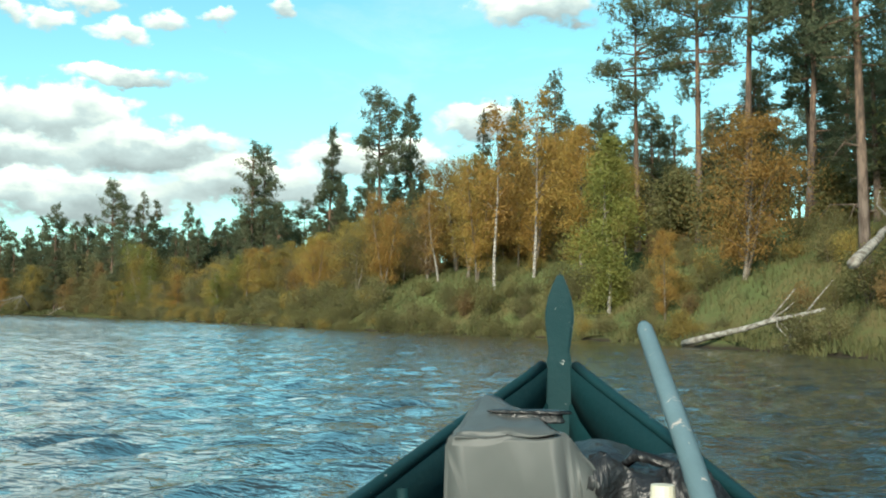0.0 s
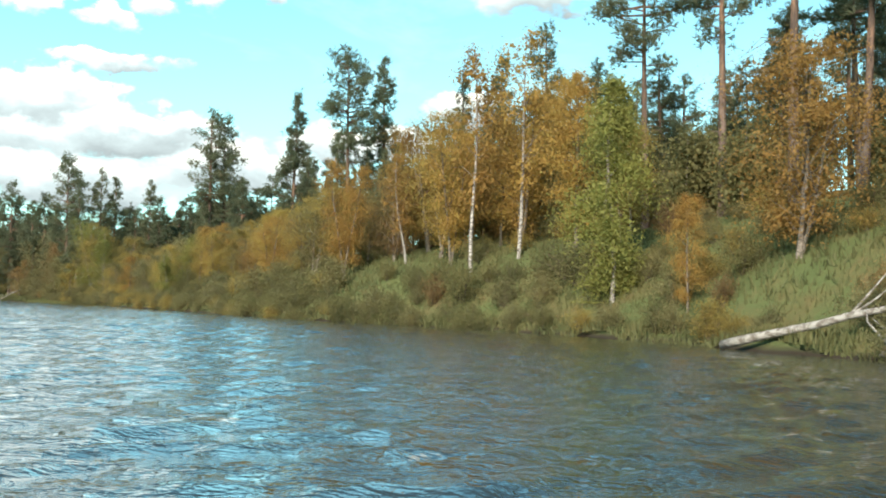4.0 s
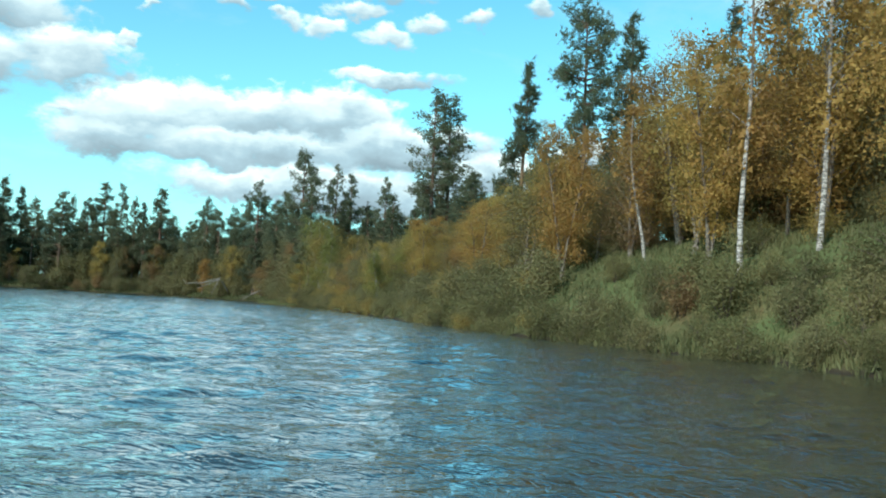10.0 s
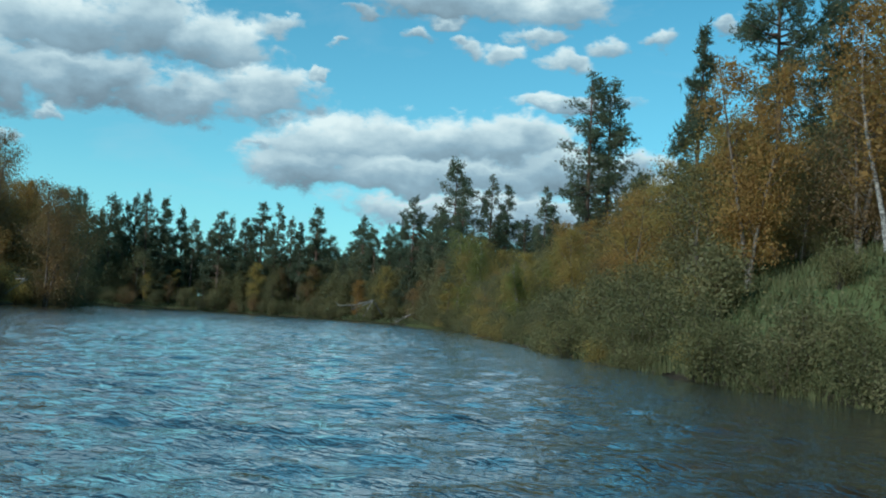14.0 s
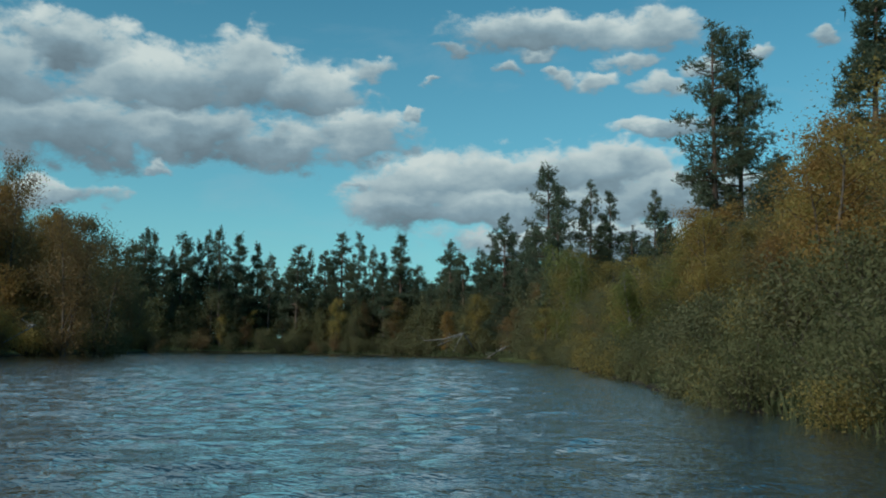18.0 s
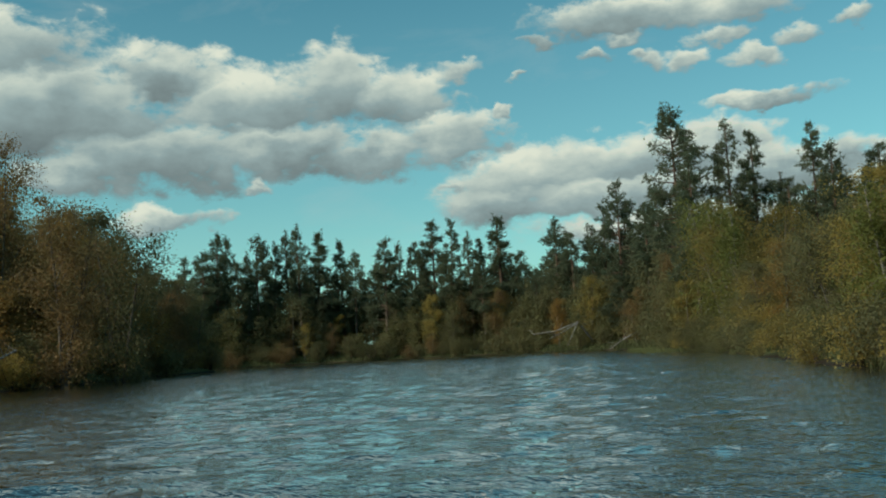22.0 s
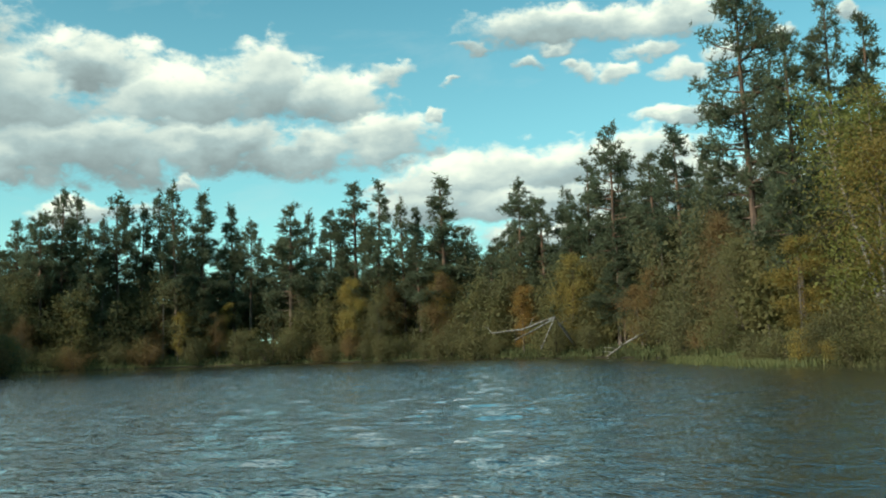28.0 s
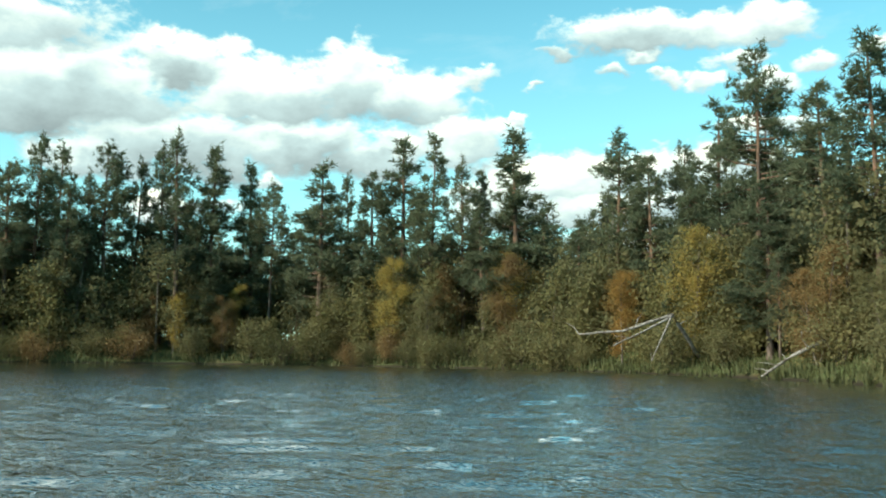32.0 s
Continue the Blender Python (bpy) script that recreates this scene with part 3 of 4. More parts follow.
def build_birch(seed, h, width, mat, stems=1, leaves=2400, size=0.2, first=0.25, lean=0.0, hang=0.5, thin=1.0, bark=None):
    """A birch: pale stems, rising limbs with drooping ends and many small leaves in loose clumps."""
    rng, rnd = np.random.default_rng(seed), random.Random(seed)
    wood, tips = Geo(), []
    for s in range(stems):
        a0 = rnd.uniform(0, 6.28)
        out = (0.0 if stems == 1 else rnd.uniform(0.08, 0.22)) + lean
        hs = h * (1.0 if s == 0 else rnd.uniform(0.65, 0.95))
        wig = [rnd.uniform(-0.18, 0.18) for _ in range(4)]
        axis = lambda z: Vector((math.cos(a0) * out * z + wig[0] * math.sin(z * 0.6 + wig[1] * 12), math.sin(a0) * out * z + wig[2] * math.sin(z * 0.5 + wig[3] * 12), z))
        r0 = (0.011 * hs + 0.015) * thin
        tube(wood, [axis(hs * i / 6) for i in range(7)], [r0 * (1 - 0.9 * i / 6) + 0.008 for i in range(7)], 6)
        limbs = int(9 + hs * 1.6)
        for k in range(limbs):
            share = first + (1 - first) * (k + rnd.random()) / limbs
            a = rnd.uniform(0, 6.28)
            L = width * 0.5 * (0.4 + 0.75 * math.sin(math.pi * min(1, (share - first) / (1 - first) * 0.85 + 0.12))) * rnd.uniform(0.6, 1.25)
            p, way = axis(hs * share), Vector((math.cos(a), math.sin(a), 0))
            mid = p + way * L * 0.55 + Vector((0, 0, L * rnd.uniform(0.35, 0.75)))
            end = mid + way * L * 0.45 + Vector((0, 0, -L * hang * rnd.uniform(0.1, 0.7)))
            tube(wood, [p, mid, end], [0.010 + 0.010 * L, 0.009, 0.004], 3)
            for j in range(6):
                u = rnd.uniform(0.2, 1.05)
                q = p.lerp(mid, u / 0.55) if u < 0.55 else mid.lerp(end, (u - 0.55) / 0.45)
                tips.append((q.x, q.y, q.z, 0.2 + 0.22 * L * rnd.uniform(0.5, 1.2)))
        tips.append((*axis(hs * 0.99), 0.25))
    tips = np.array(tips)
    pick = rng.integers(0, len(tips), leaves)
    off = np.clip(rng.normal(size=(leaves, 3)), -1.7, 1.7) * tips[pick, 3:4] * 0.85
    off[:, 2] = off[:, 2] * 0.8 - np.abs(rng.normal(size=leaves)) * 0.35 * hang
    cen = tips[pick, :3] + off
    cen[:, 2] = np.maximum(cen[:, 2], 0.15)
    v, f = leaf_cards(cen, size, rng, hang=0.5)
    heart = tips[rng.integers(0, len(tips), leaves // 5)]
    spot = heart[:, :3] * (0.78, 0.78, 0.98) + rng.normal(size=(len(heart), 3)) * heart[:, 3:4] * 0.5
    w, g = leaf_cards(spot, size * 1.55, rng, hang=0.4, slim=0.8)
    v, f = np.concatenate([v, w]), np.concatenate([f, g + len(v)])
    base = new("birch_tree")
    link_mesh("trunk", wood.v, wood.f, bark or BIRCH_BARK, base, smooth=True)
    link_mesh("crown", v.tolist(), f.tolist(), mat, base)
    return base


def build_bush(seed, h, width, mat, leaves=1500, size=0.13):
    """A willow bush: many thin stems from one root and a loose leafy mass."""
    rng, rnd = np.random.default_rng(seed), random.Random(seed)
    wood, tips = Geo(), []
    for k in range(16):
        a, out, L = rnd.uniform(0, 6.28), rnd.uniform(0.1, 1.0), h * rnd.uniform(0.55, 1.05)
        way = Vector((math.cos(a) * width * 0.5 * out, math.sin(a) * width * 0.5 * out, L * (1.1 - 0.45 * out)))
        mid = way * 0.5 + Vector((rnd.gauss(0, 0.1), rnd.gauss(0, 0.1), 0.12 * L))
        tube(wood, [(way.x * 0.05, way.y * 0.05, -0.1), mid, way], [0.022, 0.014, 0.004], 3)
        for u in (0.35, 0.5, 0.65, 0.8, 0.95, 1.0):
            q = way * u
            tips.append((q.x, q.y, q.z, 0.12 + 0.1 * width * (1.1 - 0.5 * u)))
    tips = np.array(tips)
    pick = rng.integers(0, len(tips), leaves)
    cen = tips[pick, :3] + rng.normal(size=(leaves, 3)) * tips[pick, 3:4] * (1, 1, 0.7)
    cen[:, 2] = np.maximum(cen[:, 2], 0.03)
    v, f = leaf_cards(cen, size, rng, slim=0.5)
    base = new("willow_bush")
    link_mesh("rootstock", wood.v, wood.f, TWIG, base)
    link_mesh("foliage", v.tolist(), f.tolist(), mat, base)
    return base


KINDS = {}


def kind(name, count, maker, label, category, group):
    KINDS[name] = dict(count=count, maker=maker, label=label, category=category, group=group, made={})


def plant(name, x, y, height=1.0, turn=None, variant=None, sink=0.08, wide=1.0):
    """One tree or bush of a kind at a place; height scales the model, which is about as tall as its kind says."""
    k = KINDS[name]
    i = RND.randrange(k["count"]) if variant is None else variant
    turn = RND.uniform(0, 360) if turn is None else turn
    m = pose(x, y, float(land_height([x], [y])[0]) - sink, 0, 0, turn)
    if i in k["made"]:
        ob = copy_thing(k["made"][i], m)
    else:
        ob = k["made"][i] = k["maker"](i)
        tagged(ob, k["label"], k["category"], k["group"])
        ob.matrix_basis = m
    ob.scale = (height * wide, height * wide, height)
    return ob


RND = random.Random(11)
# all models are 10 m tall unless scaled; bushes 2 m
kind("pine", 6, lambda i: build_pine(100 + i, 10, (0.36, 0.42, 0.3, 0.48, 0.38, 0.26)[i], (3.8, 3.4, 4.0, 3.6, 3.0, 3.4)[i], bare=0.6, size=0.24, density=2.1, cone=(0.3, 0.4, 0.2, 0.3, 0.15, 0.15)[i], point=(0.8, 0.72, 0.95, 0.85, 1.0, 1.1)[i]),
     "tall Scots pine with reddish trunk and dark needles", "tree", "pines on the river banks")
kind("full_pine", 3, lambda i: build_pine(140 + i, 10, (0.14, 0.2, 0.24)[i], (3.2, 2.9, 3.5)[i], size=0.25, cone=0.12, density=2.2, point=(1.0, 0.9, 1.1)[i]),
     "young Scots pine with dense dark needles down low", "tree", "pines on the river banks")
kind("hill_pine", 2, lambda i: build_pine(150 + i, 10, (0.16, 0.24)[i], (3.2, 3.5)[i], size=0.165, cone=0.15, density=3.2, point=(0.9, 0.75)[i]),
     "Scots pine with dense grey-green needles on the hillside", "tree", "pines on the river banks")
kind("spit_pine", 2, lambda i: build_pine(160 + i, 10, (0.34, 0.3)[i], (3.9, 3.0)[i], bare=0.6, size=0.18, density=2.9, cone=(0.45, 0.3)[i], point=(0.55, 0.8)[i]),
     "tall dark Scots pine with layered crown on the spit", "tree", "pines on the river banks")
kind("near_pine", 2, lambda i: build_pine(170 + i, 10, (0.48, 0.56)[i], (3.6, 4.0)[i], bare=1.6, size=0.16, density=3.6, cone=0.5),
     "tall old pine with bare trunk on the slope", "tree", "pines on the river banks")
kind("twin_pine", 1, lambda i: build_pine(190, 10, 0.3, 2.9, bare=1.0, size=0.17, density=3.0, forked=True, cone=0.3, point=0.5),
     "pair of slim pines grown from one foot", "tree", "pines on the river banks")
kind("spruce", 3, lambda i: build_spruce(200 + i, 10, (2.2, 2.6, 1.8)[i]), "slim dark spruce with a pointed top", "tree", "spruces on the river banks")
kind("orange_birch", 5, lambda i: build_birch(300 + i, 10, (4.6, 4.0, 5.2, 4.4, 5.6)[i], ORANGE, stems=(1, 2, 3, 1, 2)[i], leaves=13500, size=0.096, first=0.12, bark=YOUNG_BARK), "birch with orange autumn leaves near the water", "tree", "birches on the river banks")
kind("russet_birch", 4, lambda i: build_birch(330 + i, 10, (4.6, 5.2, 4.2, 5.6)[i], RUSSET, stems=(2, 3, 1, 2)[i], leaves=13500, size=0.096, first=0.08, bark=YOUNG_BARK), "birch with russet brown autumn leaves", "tree", "birches on the river banks")
kind("yellow_birch", 4, lambda i: build_birch(360 + i, 10, (4.4, 5.0, 4.0, 5.4)[i], YELLOW, stems=(1, 2, 2, 3)[i], leaves=13500, size=0.096, first=0.12, bark=YOUNG_BARK), "birch with yellow autumn leaves", "tree", "birches on the river banks")
kind("lime_birch", 2, lambda i: build_birch(390 + i, 10, (4.4, 4.8)[i], LIME, stems=(2, 3)[i], leaves=11000, size=0.11, first=0.06, hang=1.2), "weeping birch with yellow-green leaves", "tree", "birches on the river banks")
kind("thin_birch", 3, lambda i: build_birch(410 + i, 10, (2.6, 3.0, 2.2)[i], ORANGE, stems=1, leaves=2600, size=0.11, first=0.3, lean=(0.02, 0.06, 0.1)[i], thin=0.75), "slender white birch with sparse orange leaves", "tree", "birches on the river banks")
kind("brown_birch", 3, lambda i: build_birch(430 + i, 10, (5.6, 6.2, 5.0)[i], BROWNISH, stems=(2, 3, 2)[i], leaves=13000, size=0.102, first=0.04, bark=YOUNG_BARK), "leafy brown-green birch thicket tree", "tree", "birches on the river banks")
kind("near_orange_birch", 1, lambda i: build_birch(451, 10, 6.0, ORANGE, stems=3, leaves=15000, size=0.1, first=0.08, bark=YOUNG_BARK), "spreading birch with orange leaves on the grassy slope", "tree", "birches on the river banks")
kind("near_lime_birch", 1, lambda i: build_birch(391, 10, 2.6, LIME, stems=1, leaves=20000, size=0.095, first=0.06, hang=2.1, thin=0.8), "weeping birch with yellow-green leaves", "tree", "birches on the river banks")
kind("willow", 4, lambda i: build_bush(500 + i, 2.0, (2.6, 3.0, 2.2, 3.4)[i], OLIVE, 3800, 0.085), "olive-green willow bush at the water's edge", "bush", "bushes along the shore")
kind("golden_bush", 3, lambda i: build_bush(520 + i, 2.0, (2.4, 2.8, 2.0)[i], YELLOW, 3800, 0.085), "low bush with yellowing leaves on the bank", "bush", "bushes along the shore")
kind("rusty_bush", 3, lambda i: build_bush(540 + i, 2.0, (2.4, 2.8, 2.2)[i], RUSSET, 3800, 0.085), "low russet-brown bush on the bank", "bush", "bushes along the shore")
kind("brown_bush", 3, lambda i: build_bush(560 + i, 2.0, (2.6, 3.0, 2.4)[i], BROWNISH, 3600, 0.1), "brown-green alder bush under the pines", "bush", "bushes along the shore")

SEG = np.hypot(*(EDGE_B - EDGE_A).T)
RUN = np.concatenate([[0], np.cumsum(SEG)])


SIDE = np.stack([(EDGE_B - EDGE_A)[:, 1], -(EDGE_B - EDGE_A)[:, 0]], 1) / SEG[:, None]
CORNER = SIDE + np.roll(SIDE, 1, axis=0)
CORNER /= np.linalg.norm(CORNER, axis=1)[:, None]


def along(s, inland):
    """The place at s metres along the shore, so far inland; the way inland turns gently from corner to corner."""
    i = min(int(np.searchsorted(RUN, s, side="right")) - 1, len(SEG) - 1)
    k = (s - RUN[i]) / SEG[i]
    p = EDGE_A[i] * (1 - k) + EDGE_B[i] * k
    w = CORNER[i] * (1 - k) + CORNER[(i + 1) % len(SEG)] * k
    w = w / np.hypot(*w)
    return float(p[0] + w[0] * inland), float(p[1] + w[1] * inland)


def shore_at(i):
    """Metres along the shore to its i-th corner."""
    return float(RUN[i])


PLANTED = []


def scatter(names, start, end, near, far, count, gap, low, high, wide=1.0):
    """A loose stand of the named kinds between two places along the shore and two distances inland."""
    done, tries = 0, 0
    while done < count and tries < count * 12:
        tries += 1
        x, y = along(RND.uniform(start, end), RND.uniform(near, far))
        d = float(shore_distance([x], [y])[0])
        if d < near * 0.8 or any((x - a) ** 2 + (y - b) ** 2 < gap * max(g, gap) for a, b, g in PLANTED):
            continue
        PLANTED.append((x, y, gap))
        plant(RND.choice(names), x, y, RND.uniform(low, high), wide=wide * RND.uniform(0.9, 1.1))
        done += 1


def tree(name, x, y, top, turn=None, variant=None, wide=1.0):
    """A tree at a known place whose top is at a known height over the water."""
    base = float(land_height([x], [y])[0])
    PLANTED.append((x, y, 1.2))
    return plant(name, x, y, (top - base) / 10, turn, variant, wide=wide / ((top - base) / 10) ** 0.5)


def thicket(name, label, start, end, near, far, count, low, high, mat, seed, leaves=900, size=0.36):
    """Dense undergrowth that nobody could count: many stems and leaves, joined."""
    rng, rnd = np.random.default_rng(seed), random.Random(seed)
    wood, cen, hearts = Geo(), [], []
    for k in range(count):
        x, y = along(rnd.uniform(start, end), near + (far - near) * rnd.random() ** 1.3)
        if float(shore_distance([x], [y])[0]) < near * 0.7:
            continue
        z, h = float(land_height([x], [y])[0]) - 0.1, rnd.uniform(low, high)
        bend = (rnd.gauss(0, 0.07) * h, rnd.gauss(0, 0.07) * h)
        tube(wood, [(x, y, z), (x + bend[0] * 0.4, y + bend[1] * 0.4, z + h * 0.5), (x + bend[0], y + bend[1], z + h * 0.96)], [0.012 * h + 0.01, 0.008 * h + 0.008, 0.008], 4)
        lobes = []
        for j in range(14):
            u = rnd.uniform(0.04, 0.98)
            reach = h * 0.27 * (0.5 + 0.8 * math.sin(math.pi * min(1, u * 0.8 + 0.2))) * rnd.uniform(0.3, 1.0)
            a = rnd.uniform(0, 6.28)
            lobes.append((x + bend[0] * u + math.cos(a) * reach, y + bend[1] * u + math.sin(a) * reach, z + u * h, 0.2 + 0.055 * h))
        lobes = np.array(lobes)
        pick = rng.integers(0, len(lobes), leaves)
        c = lobes[pick, :3] + np.clip(rng.normal(size=(leaves, 3)), -1.6, 1.6) * lobes[pick, 3:4]
        c[:, 2] = np.maximum(c[:, 2], z + 0.1)
        cen.append(c)
        hearts.append(lobes[rng.integers(0, len(lobes), leaves // 8), :3] * 0.6 + np.array((x + bend[0] * 0.5, y + bend[1] * 0.5, z + h * 0.5)) * 0.4)
    cen, hearts = np.concatenate(cen), np.concatenate(hearts)
    v, f = leaf_cards(cen, size, rng, hang=0.4)
    w, g = leaf_cards(hearts + rng.normal(size=hearts.shape) * 0.25, size * 1.7, rng, hang=0.3, slim=0.9)
    v, f = np.concatenate([v, w]), np.concatenate([f, g + len(v)])
    base = new(name)
    for nm, vv, ff, mm in (("stems", wood.v, wood.f, YOUNG_BARK), ("foliage", v.tolist(), f.tolist(), mat)):
        ob = link_mesh(nm, vv, ff, mm, base)
    tagged(base, label, "undergrowth", kind="stuff")


# trees that stand out
tree("twin_pine", -20.1, 104.2, 19.4, 70, 0)
tree("full_pine", -11.0, 94.6, 19.2, 20, 0)
tree("near_pine", -5.8, 87.6, 21.5, 0, 0)
tree("full_pine", -3.2, 92.0, 22.2, 90, 1)
tree("spruce", 3.0, 73.0, 17.0, 0, 0)
tree("hill_pine", 8.4, 72.0, 19.6, 0, 1)
tree("near_pine", 10.9, 54.0, 19.0, 140, 1)
tree("near_pine", 13.4, 50.5, 22.0, 60, 0)
tree("near_pine", 14.0, 43.0, 21.0, 200, 1)
tree("near_pine", 13.8, 31.8, 18.0, 10, 0)
tree("pine", 17.5, 46.0, 21.0)
tree("pine", 20.0, 52.0, 20.0)
tree("spit_pine", -48.0, 141.0, 19.8, 30, 0, 1.08)
tree("spit_pine", -44.2, 142.4, 18.2, 0, 1)
tree("full_pine", -42.6, 143.6, 17.6)
tree("full_pine", -37.6, 143.0, 17.2, 0, 1, 0.9)
tree("full_pine", -44.6, 135.4, 15.0, 40, 2, 0.9)
tree("near_lime_birch", 7.8, 45.4, 9.4, 0, 0)
tree("near_orange_birch", 11.8, 37.5, 9.0, 30, 0, 0.88)
tree("orange_birch", 9.4, 40.6, 4.6, 0, 0, 0.5)
tree("thin_birch", 3.1, 54.8, 12.9, 40, 0)
tree("thin_birch", 5.2, 54.0, 13.5, 200, 1)
tree("thin_birch", -0.3, 61.8, 9.0, 120, 2)
tree("lime_birch", -40.2, 129.0, 10.2, 0, 1)
tree("lime_birch", -37.2, 124.6, 8.4, 60, 0)
tree("yellow_birch", -32.4, 118.0, 7.4, 0, 1)
tree("yellow_birch", -95.0, 166.6, 8.0, 0, 0, 0.75)
tree("yellow_birch", -68.9, 162.0, 8.0, 40, 1, 0.75)
tree("orange_birch", -74.4, 164.2, 6.0, 0, 0, 0.8)
tree("yellow_birch", -38.4, 127.2, 9.4)
tree("russet_birch", -70.1, 94.8, 14.0, 0, 0, 0.7)
tree("russet_birch", -62.2, 94.0, 9.6, 0, 1)
tree("brown_birch", -65.4, 99.6, 10.2, 0, 2)
# the far shore's pines, from the western bend to the spit: place, top over the water, crown
for x, y, top, crown, wide in (
        (-119.9, 148.9, 15.8, "pine", 1.0), (-120.1, 151.7, 18.2, "pine", 0.9), (-121.6, 154.1, 18.5, "pine", 0.9), (-116.9, 152.3, 14.2, "full_pine", 1.1),
        (-117.0, 154.1, 15.6, "pine", 0.7), (-116.1, 155.4, 17.8, "pine", 1.0), (-115.7, 157.9, 17.1, "pine", 0.8), (-115.4, 160.0, 18.6, "pine", 1.0),
        (-112.3, 159.2, 19.1, "pine", 1.0), (-111.3, 162.1, 18.0, "full_pine", 1.3), (-109.7, 164.8, 16.8, "full_pine", 1.1), (-107.3, 165.2, 15.2, "pine", 0.8),
        (-103.1, 166.8, 16.8, "full_pine", 1.45), (-103.6, 170.5, 16.5, "pine", 0.7), (-99.8, 169.3, 16.0, "full_pine", 1.1), (-97.6, 170.6, 18.9, "full_pine", 1.35),
        (-94.2, 170.1, 18.4, "pine", 1.0), (-91.6, 170.8, 16.4, "pine", 0.9), (-86.8, 171.2, 17.9, "full_pine", 1.5), (-91.4, 172.9, 15.8, "full_pine", 0.9),
        (-89.2, 170.0, 12.5, "pine", 1.0), (-84.6, 171.6, 11.0, "full_pine", 1.2), (-77.9, 170.7, 16.6, "pine", 1.1), (-74.7, 168.9, 14.3, "full_pine", 1.2),
        (-80.6, 170.0, 10.5, "full_pine", 0.9), (-73.3, 171.7, 15.4, "pine", 0.8), (-71.6, 168.2, 12.4, "full_pine", 1.1), (-69.3, 167.5, 16.8, "pine", 1.2),
        (-66.0, 164.4, 19.0, "pine", 0.9), (-65.9, 166.6, 15.1, "full_pine", 1.2), (-61.9, 163.2, 15.9, "full_pine", 1.3), (-58.3, 158.4, 16.5, "pine", 1.1),
        (-63.0, 166.0, 13.5, "pine", 1.0), (-54.6, 154.0, 13.4, "full_pine", 1.1), (-124.0, 149.0, 15.5, "full_pine", 1.0), (-128.0, 146.0, 15.0, "pine", 1.1)):
    tree(crown, x, y, top, wide=wide * 1.08)

for x, y in ((9.2, 33.2), (10.6, 34.2), (9.8, 32.0), (12.0, 34.6), (7.4, 44.4), (7.9, 43.4)):  # kept clear round the driftwood and the weeping birch
    PLANTED.append((x, y, 2.2))
for x, y, top in ((20.0, 60.0, 17.5), (24.0, 57.0, 19.0), (27.0, 52.0, 20.0), (22.0, 46.0, 17.0), (25.0, 64.0, 20.5), (30.0, 58.0, 21.0), (19.0, 40.0, 15.0), (16.5, 36.5, 12.0), (17.5, 54.5, 15.5), (13.5, 62.0, 15.0), (12.0, 79.0, 16.5), (15.0, 76.0, 17.0), (18.0, 80.0, 18.0), (21.5, 77.0, 18.0), (16.5, 68.0, 15.5)):
    tree("hill_pine", x, y, top, wide=1.15)
# stands: hill on the near bank, birch thicket, far shore, the other bank
scatter(["pine", "hill_pine", "hill_pine"], shore_at(2), shore_at(8), 14, 40, 20, 3.2, 0.9, 1.25)
scatter(["full_pine", "hill_pine", "full_pine"], shore_at(2), shore_at(7), 12, 46, 28, 2.5, 0.5, 0.85, 1.25)
thicket("slope_undergrowth", "brown-green undergrowth below the pines on the slope", shore_at(7), shore_at(11), 9, 24, 36, 2.5, 5.0, BROWNISH, 26, 2400, 0.15)
scatter(["hill_pine", "hill_pine", "brown_birch"], shore_at(2), shore_at(9), 8, 36, 45, 1.9, 0.4, 0.85, 1.1)
thicket("hill_undergrowth", "olive-green birch undergrowth on the wooded hill", shore_at(2), shore_at(9), 8, 34, 80, 2.2, 5.0, OLIVE, 21, 3200, 0.125)
scatter(["orange_birch", "russet_birch", "yellow_birch"], shore_at(7), shore_at(10), 4.2, 11, 26, 1.9, 0.5, 0.75)
scatter(["yellow_birch", "orange_birch", "brown_birch", "yellow_birch"], shore_at(10), shore_at(13), 3.6, 11, 40, 1.7, 0.3, 0.52, 1.25)
scatter(["yellow_birch", "lime_birch", "brown_birch", "yellow_birch", "orange_birch"], shore_at(13), shore_at(16), 1.5, 9, 32, 1.8, 0.28, 0.46, 1.25)
scatter(["pine", "pine", "full_pine", "spruce"], shore_at(8), shore_at(16), 10, 30, 40, 2.8, 0.85, 1.2)
scatter(["full_pine"], shore_at(9), shore_at(17), 8, 26, 16, 2.2, 0.45, 0.8)
thicket("bank_undergrowth", "brown-green birch undergrowth behind the bank's birches", shore_at(9), shore_at(16), 8, 24, 34, 3.0, 6.0, BROWNISH, 22, 3000, 0.14)
scatter(["pine", "pine", "pine", "full_pine", "full_pine", "spruce"], shore_at(16), shore_at(28), 6, 32, 112, 2.1, 0.9, 1.25, 1.3)
scatter(["full_pine", "full_pine", "pine"], shore_at(17), shore_at(28), 3.0, 18, 40, 1.9, 0.6, 0.9, 1.35)
scatter(["brown_birch", "brown_birch", "brown_birch", "full_pine", "yellow_birch", "russet_birch"], shore_at(17), shore_at(28), 1.2, 7, 74, 1.35, 0.4, 0.72)
thicket("far_undergrowth", "dense brown-green undergrowth along the far shore", shore_at(17), shore_at(28), 3.0, 19, 250, 4.0, 9.6, BROWNISH, 23, 2300, 0.19)
thicket("backwoods", "dark undergrowth between the pines behind the far shore", shore_at(20), shore_at(28), 17, 32, 60, 4.0, 8.0, BROWNISH, 27, 1200, 0.28)
thicket("far_saplings", "dense olive-green saplings along the far shore", shore_at(17), shore_at(28), 2.0, 16, 170, 2.0, 7.0, OLIVE, 24, 2300, 0.18)
